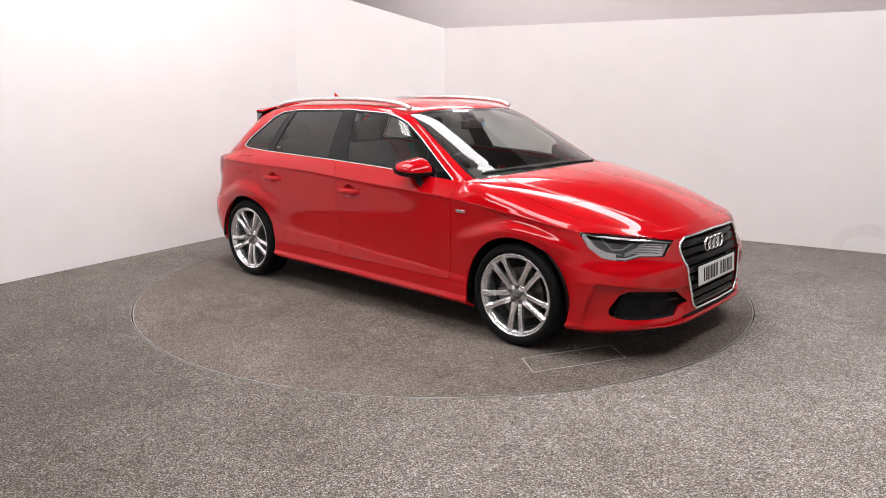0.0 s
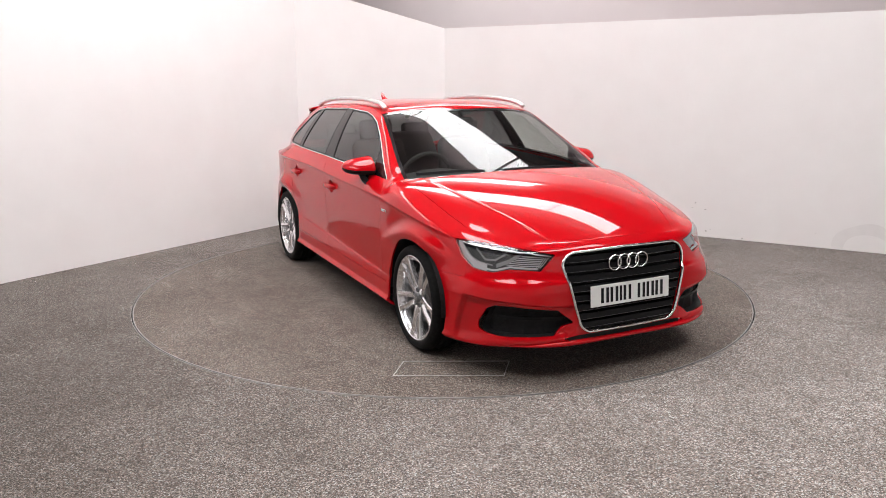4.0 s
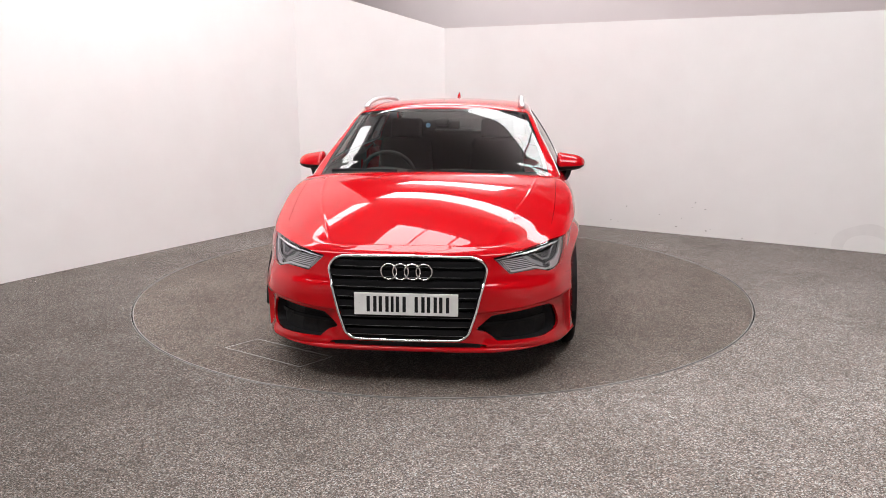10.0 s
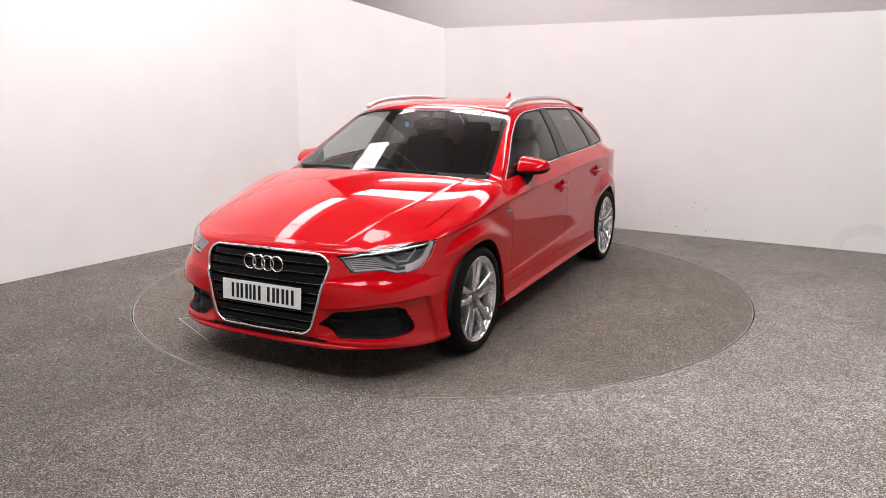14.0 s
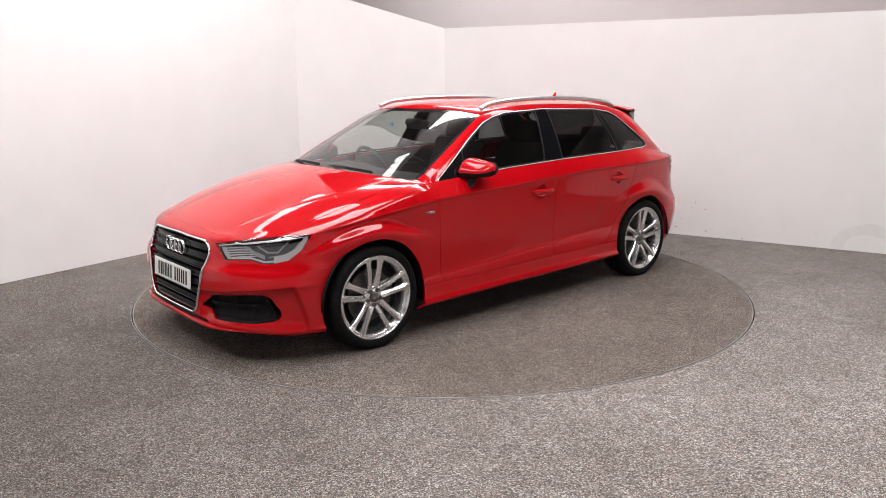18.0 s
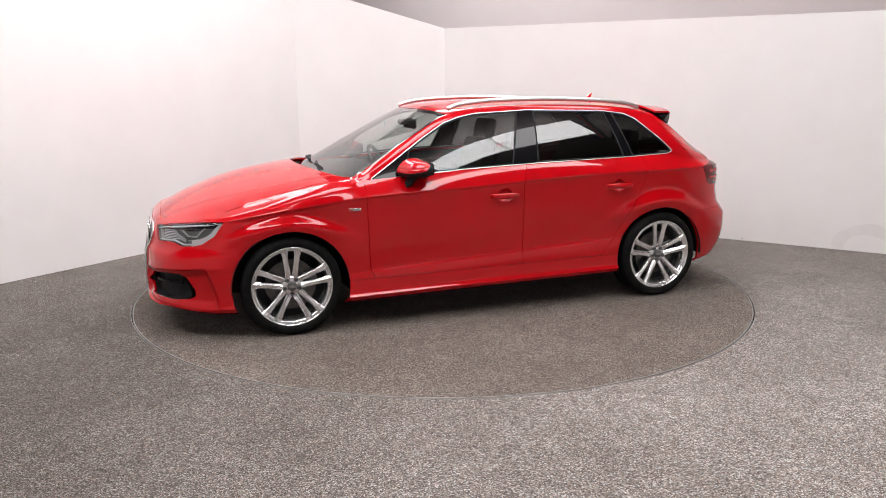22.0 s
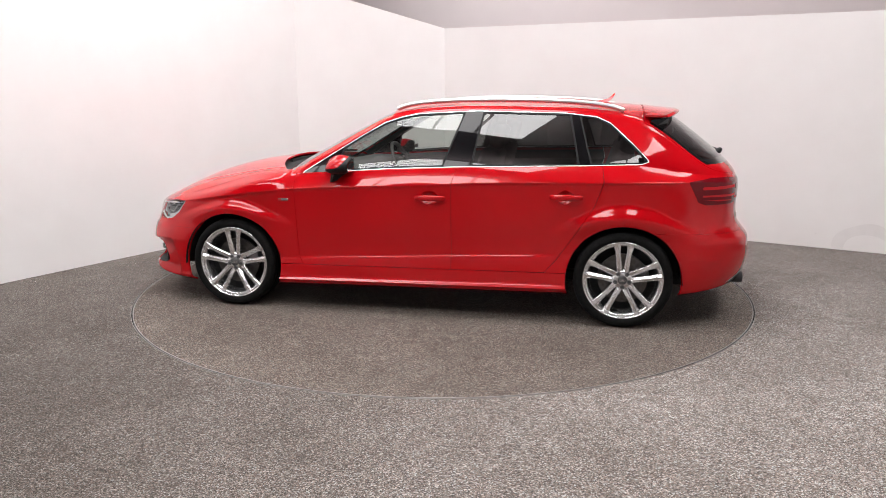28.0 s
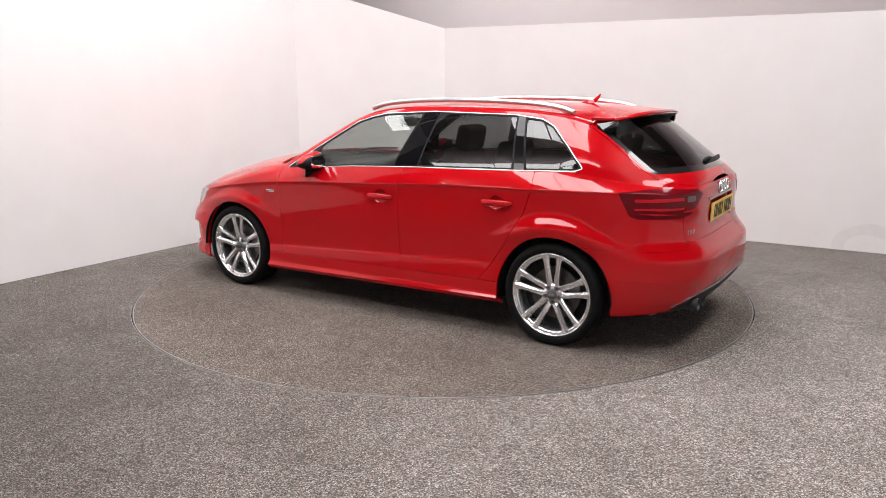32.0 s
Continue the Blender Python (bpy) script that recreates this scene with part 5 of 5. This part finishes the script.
for s in (1, -1):
    bm = bmesh.new()
    pts = [(-1.45, 0.594, 1.285), (-1.565, 0.566, 1.302), (-1.56, 0.572, 1.27), (-1.535, 0.59, 1.228), (-1.49, 0.6, 1.252)]
    a = [bm.verts.new((x, s * y, z)) for x, y, z in pts]
    b = [bm.verts.new((x, s * (y - 0.02), z)) for x, y, z in pts]
    bm.faces.new(a)
    bm.faces.new(b[::-1])
    for i in range(5):
        bm.faces.new((a[i], a[(i + 1) % 5], b[(i + 1) % 5], b[i]))
    bmesh.ops.recalc_face_normals(bm, faces=bm.faces)
    link("spoiler_fin", bm, GLOSS, car, "gloss black side fin")
# rear wiper
REAR_VERTS = CABIN.V[CABIN.x < -1.7]


def rear_x(y, z):
    """How far back the cabin's skin lies."""
    d = (REAR_VERTS[:, 1] - y) ** 2 + (REAR_VERTS[:, 2] - z) ** 2
    return float(REAR_VERTS[np.argmin(d), 0])


bm = bmesh.new()
bmesh.ops.create_uvsphere(bm, u_segments=24, v_segments=12, radius=1.0, matrix=pose(rear_x(0.04, 1.055) - 0.004, 0.04, 1.055, 0, 40, 0) @ Matrix.Diagonal((0.034, 0.045, 0.02, 1)))
wiper = link("rear_wiper", bm, BLACK, car, "black rear wiper", smooth=True)
link("blade", sweep(smooth_path([(rear_x(y, 1.055) - 0.012, y, 1.055) for y in (0.05, -0.08, -0.2, -0.3)], 12), [(-0.01, -0.012), (0.01, -0.012), (0.005, 0.012), (-0.005, 0.012)]), BLACK, wiper)

# ---- roof rails, aerial ----
for s in (1, -1):
    pts = [(0.2, 0.565, 1.352), (0.14, 0.562, 1.374), (0.05, 0.56, 1.39), (-0.2, 0.557, 1.408), (-0.5, 0.555, 1.413), (-0.85, 0.553, 1.405), (-1.1, 0.552, 1.387), (-1.22, 0.552, 1.368), (-1.29, 0.552, 1.345)]
    path = [Vector((p.x, s * p.y, p.z)) for p in smooth_path(pts, 40)]
    link("roof_rail", sweep(path, round_section(0.019, 12, 0.8)), SATIN, car, "satin aluminium roof rail", smooth=True)
link("aerial", sweep([(-1.1, 0, 1.383), (-1.15, 0, 1.392), (-1.19, 0, 1.402), (-1.215, 0, 1.425), (-1.232, 0, 1.447)], [(-0.017, -0.01), (0.017, -0.01), (0.01, 0.012), (-0.01, 0.012)], scale=[0.7, 1.0, 1.0, 0.75, 0.25]), PAINT, car, "red shark-fin aerial", smooth=False)

# ---- mirrors, handles, badges, wipers ----
for s in (1, -1):
    rows = []
    for t in np.linspace(0, 1, 25):
        y = 0.8 + t * 0.194
        k = min((1 - (1 - min(t / 0.12, 1)) ** 2) ** 0.5, (1 - max((t - 0.6) / 0.4, 0) ** 2.4) ** 0.5)
        k = max(k, 0.02)
        hx, hz = 0.108 - 0.03 * t, 0.066 - 0.024 * t
        ring = []
        for a in np.linspace(0, 2 * math.pi, 40, endpoint=False):
            c, d = math.cos(a), math.sin(a)
            cx, cz = math.copysign(abs(c) ** 0.9, c), math.copysign(abs(d) ** 0.86, d)
            # the front is domed, the back nearly flat
            ring.append((0.53 - 0.035 * t + hx * k * (cx if cx > 0 else 0.85 * cx) - 0.03 * k * cz * max(cx, 0), s * y, 0.998 - 0.008 * t + hz * k * cz))
        rows.append(ring)
    for nm, mat, low in (("mirror_cap", PAINT, False), ("mirror_base", BLACK, True)):
        bm = bmesh.new()
        vs = [[bm.verts.new(p) for p in r] for r in rows]
        for i in range(24):
            for k in range(40):
                if (14 <= k < 38) == low:
                    bm.faces.new((vs[i][k], vs[i][(k + 1) % 40], vs[i + 1][(k + 1) % 40], vs[i + 1][k]))
        bm.faces.new(vs[0]) if low else None
        bmesh.ops.delete(bm, geom=[v for v in bm.verts if not v.link_faces], context="VERTS")
        bmesh.ops.recalc_face_normals(bm, faces=bm.faces)
        if nm == "mirror_cap":
            cap = link("door_mirror", bm, mat, car, "red door mirror with a black base", smooth=True)
        else:
            link("mirror_base", bm, mat, cap, "black lower shell", smooth=True)
    link("mirror_arm", sweep([(0.56, s * 0.81, 0.845), (0.56, s * 0.832, 0.88), (0.545, s * 0.845, 0.915), (0.53, s * 0.86, 0.955)], [(-0.045, -0.02), (0.045, -0.02), (0.04, 0.02), (-0.04, 0.02)]), BLACK, cap, "black mirror arm")
    gl = bmesh.new()
    gl.faces.new([gl.verts.new((0.436 - 0.02 * (y - 0.9), s * y, z)) for y, z in ((0.825, 0.955), (0.95, 0.958), (0.97, 0.99), (0.95, 1.03), (0.825, 1.04))])
    link("mirror_glass", gl, CHROME, cap, "mirror glass")
    # door handles
    for x, z in ((-0.085, 0.797), (-0.955, 0.823)):
        yy = 0.884
        path = smooth_path([(x + 0.1, s * (yy - 0.004), z - 0.002), (x + 0.085, s * (yy + 0.014), z), (x + 0.03, s * (yy + 0.026), z + 0.001), (x - 0.04, s * (yy + 0.026), z + 0.001), (x - 0.085, s * (yy + 0.016), z), (x - 0.1, s * (yy - 0.004), z - 0.002)], 21)
        h = link("door_handle", sweep(path, round_section(0.019, 12, 0.5), up=Vector((0, 1, 0)), scale=[0.55 + 0.45 * math.sin(math.pi * i / 20) ** 0.6 for i in range(21)]), PAINT, car, "red pull handle", smooth=True)
        cup = bmesh.new()
        rings = [[cup.verts.new((x + 0.056 * r * math.cos(a), s * (skin_y(x + 0.056 * r * math.cos(a), z + 0.048 * r * math.sin(a)) - 0.026 * (1 - r**3)), z + 0.048 * r * math.sin(a))) for a in np.linspace(0, 2 * math.pi, 32, endpoint=False)] for r in (1.0, 0.93, 0.85, 0.72, 0.55, 0.3, 0.05)]
        for p, q in zip(rings, rings[1:]):
            for i in range(32):
                cup.faces.new((p[i], p[(i + 1) % 32], q[(i + 1) % 32], q[i]))
        cup.faces.new(rings[-1])
        bmesh.ops.recalc_face_normals(cup, faces=cup.faces)
        for f in cup.faces:
            if f.normal.y * s < 0:
                f.normal_flip()
        link("handle_cup", cup, PAINT, h, "red finger recess", smooth=True)
    # side badge by the front door
    b = link("wing_badge", box(0.886, 0.958, s * 0.884 - 0.004, s * 0.884 + 0.004, 0.754, 0.77, 0.002), CHROME, car, "small chrome wing badge")
    link("badge_field", box(0.889, 0.934, s * 0.884 - 0.005, s * 0.884 + 0.0048, 0.757, 0.767, 0.001), GREY, b)
    link("badge_bar", box(0.936, 0.955, s * 0.884 - 0.005, s * 0.884 + 0.0048, 0.757, 0.767, 0.001), RED_LENS, b)
for x0, y0, y1 in ((1.03, 0.45, -0.16), (0.99, -0.22, -0.66)):
    link("wiper", sweep([(x0, y0, 0.975), (x0 - 0.01, (y0 + y1) / 2, 0.98), (x0 - 0.08, y1, 0.966)], [(-0.008, -0.006), (0.008, -0.006), (0.004, 0.01), (-0.004, 0.01)]), BLACK, car, "black windscreen wiper")
rows = []
bm = bmesh.new()
for y in np.linspace(-0.72, 0.72, 31):
    e = 0.95 + 0.2 * (1 - (abs(y) / 0.73) ** 2.2)
    zf = float(bonnet_height(np.array([e]), np.array([y]))[0])
    rows.append([bm.verts.new((e + 0.03, y, zf - 0.03)), bm.verts.new((e - 0.04, y, zf - 0.05)), bm.verts.new((e - 0.12, y, zf - 0.055)), bm.verts.new((e - 0.3, y, zf - 0.07))])
for p, q in zip(rows, rows[1:]):
    for k in range(3):
        bm.faces.new((p[k], p[k + 1], q[k + 1], q[k]))
link("cowl", bm, BLACK, car, "black plastic cowl under the windscreen")

# ---- cabin ----
TRIM = add_noise(material("dark_trim", (0.02, 0.019, 0.019), 0.6), 30, (0.016, 0.015, 0.015), (0.028, 0.026, 0.026), 0.1)
CLOTH = add_noise(material("dark_cloth", (0.03, 0.028, 0.028), 0.9), 80, (0.022, 0.02, 0.02), (0.04, 0.037, 0.037), 0.2)
LINING = add_noise(material("roof_lining", (0.3, 0.29, 0.28), 0.95), 60, (0.27, 0.26, 0.25), (0.33, 0.32, 0.31))
rows = []
bm = bmesh.new()
for y in np.linspace(-0.7, 0.7, 21):
    hood = 0.03 * math.exp(-(((y + 0.37) / 0.17) ** 2))
    prof = [(0.95, 0.9), (0.75, 0.935), (0.62, 0.935 + hood), (0.53, 0.92 + hood), (0.5, 0.88), (0.52, 0.7), (0.6, 0.55)]
    rows.append([bm.verts.new((x, y, z)) for x, z in prof])
for p, q in zip(rows, rows[1:]):
    for k in range(6):
        bm.faces.new((p[k], p[k + 1], q[k + 1], q[k]))
bmesh.ops.recalc_face_normals(bm, faces=bm.faces)
link("dashboard", bm, TRIM, car, "dark grey dashboard", smooth=True)
bm = bmesh.new()
ring = [(0.185 * math.cos(a), 0.185 * math.sin(a), 0) for a in np.linspace(0, 2 * math.pi, 48, endpoint=False)]
sweep(ring, round_section(0.014, 8), True, bm)
wheel_st = link("steering_wheel", bm, TRIM, car, "black three-spoke steering wheel", smooth=True)
wheel_st.matrix_basis = pose(0.42, -0.37, 0.885, 0, -66, 0)
link("boss", box(-0.06, 0.06, -0.06, 0.06, -0.03, 0.015, 0.02), TRIM, wheel_st)
for a in (0, 90, 180):
    link("wheel_spoke", box(0.05, 0.18, -0.018, 0.018, -0.012, 0.004, 0.004, m=pose(0, 0, 0, 0, 0, a + 90)), GREY, wheel_st)


def seat(x, y, wide):
    st = link("seat", box(x - 0.26, x + 0.26, y - wide, y + wide, 0.42, 0.58, 0.05), CLOTH, car, "dark cloth seat", smooth=True)
    b = box(-0.07, 0.07, -wide, wide, 0, 0.62, 0.05)
    for v in b.verts:
        v.co.y *= 1 - 0.22 * max(0, v.co.z / 0.62) ** 2
    bmesh.ops.transform(b, matrix=pose(x - 0.24, y, 0.5, 0, -17, 0), verts=b.verts)
    link("backrest", b, CLOTH, st, smooth=True)
    return st


def headrest(st, x, y, z=1.14):
    link("headrest", box(-0.05, 0.05, -0.13, 0.13, -0.085, 0.085, 0.035, m=pose(x, y, z, 0, -12, 0)), CLOTH, st, smooth=True)
    for d in (-0.05, 0.05):
        link("headrest_post", box(-0.005, 0.005, d - 0.005, d + 0.005, -0.14, -0.05, 0.0, m=pose(x, y, z)), GREY, st)


for y in (0.37, -0.37):
    st = seat(-0.02, y, 0.25)
    headrest(st, -0.47, y, 1.165)
bench = seat(-0.9, 0, 0.62)
for y in (0.36, -0.36):
    headrest(bench, -1.32, y, 1.09)
link("parcel_shelf", box(-1.85, -1.4, -0.58, 0.58, 0.92, 0.94, 0.01), TRIM, car, "dark parcel shelf")
for left in (True, False):
    for sheet, depth, nm in ((doors_f, 0.03, "door_lining"), (doors_r, 0.03, "door_lining"), (C, 0.014, "pillar_lining")):
        Q = part_side(sheet, left)
        sheet_object(nm, Sheet(Q.V - Q.N * depth, -Q.N, Q.A, Q.T[:, ::-1]), TRIM, car, "dark inner lining", lip=0.0)
lining = cut(CABIN, np.maximum(np.abs(CABIN.y) - 0.57, np.maximum(CABIN.x - 0.2, -1.45 - CABIN.x)))[0]
sheet_object("roof_lining", Sheet(lining.V - np.array([0, 0, 0.03]), -lining.N, lining.A, lining.T[:, ::-1]), LINING, car, "pale grey roof lining", lip=0.0)
link("interior_mirror", box(0.27, 0.3, -0.12, 0.12, 1.2, 1.262, 0.012), TRIM, car, "black interior mirror")
link("sensor_box", box(0.27, 0.37, -0.05, 0.05, 1.225, 1.275, 0.02), TRIM, car, "black sensor box behind the screen")
bm = lathe([(0, 0.001), (0.016, 0.001), (0.017, -0.001)], 24)
bmesh.ops.transform(bm, matrix=pose(0.455, -0.085, 1.236, 0, 30, -90), verts=bm.verts)
link("screen_disc", bm, add_noise(material("blue_sticker", (0.1, 0.35, 0.6), 0.5), 60, (0.08, 0.3, 0.55), (0.3, 0.5, 0.7)), car, "small round blue windscreen sticker")
link("window_sticker", box(-1.608, -1.604, 0.385, 0.435, 1.2, 1.228, 0.001), WHITE_PLATE, car, "small white sticker inside the rear window")
link("firewall", box(0.9, 0.94, -0.7, 0.7, 0.25, 0.9, 0.0), BLACK, car, "black bulkhead")



def motions():
    rows, rows_car = [], []
    for i in range(33):
        a = turn_at(i)
        m = pose(0, 0, 0, 0, 0, a)
        rows.append((i, m))
        rows_car.append((i, m @ pose(CAR_X, CAR_Y, 0.0)))
    walk(turntable, rows)
    walk(car, rows_car)


motions()
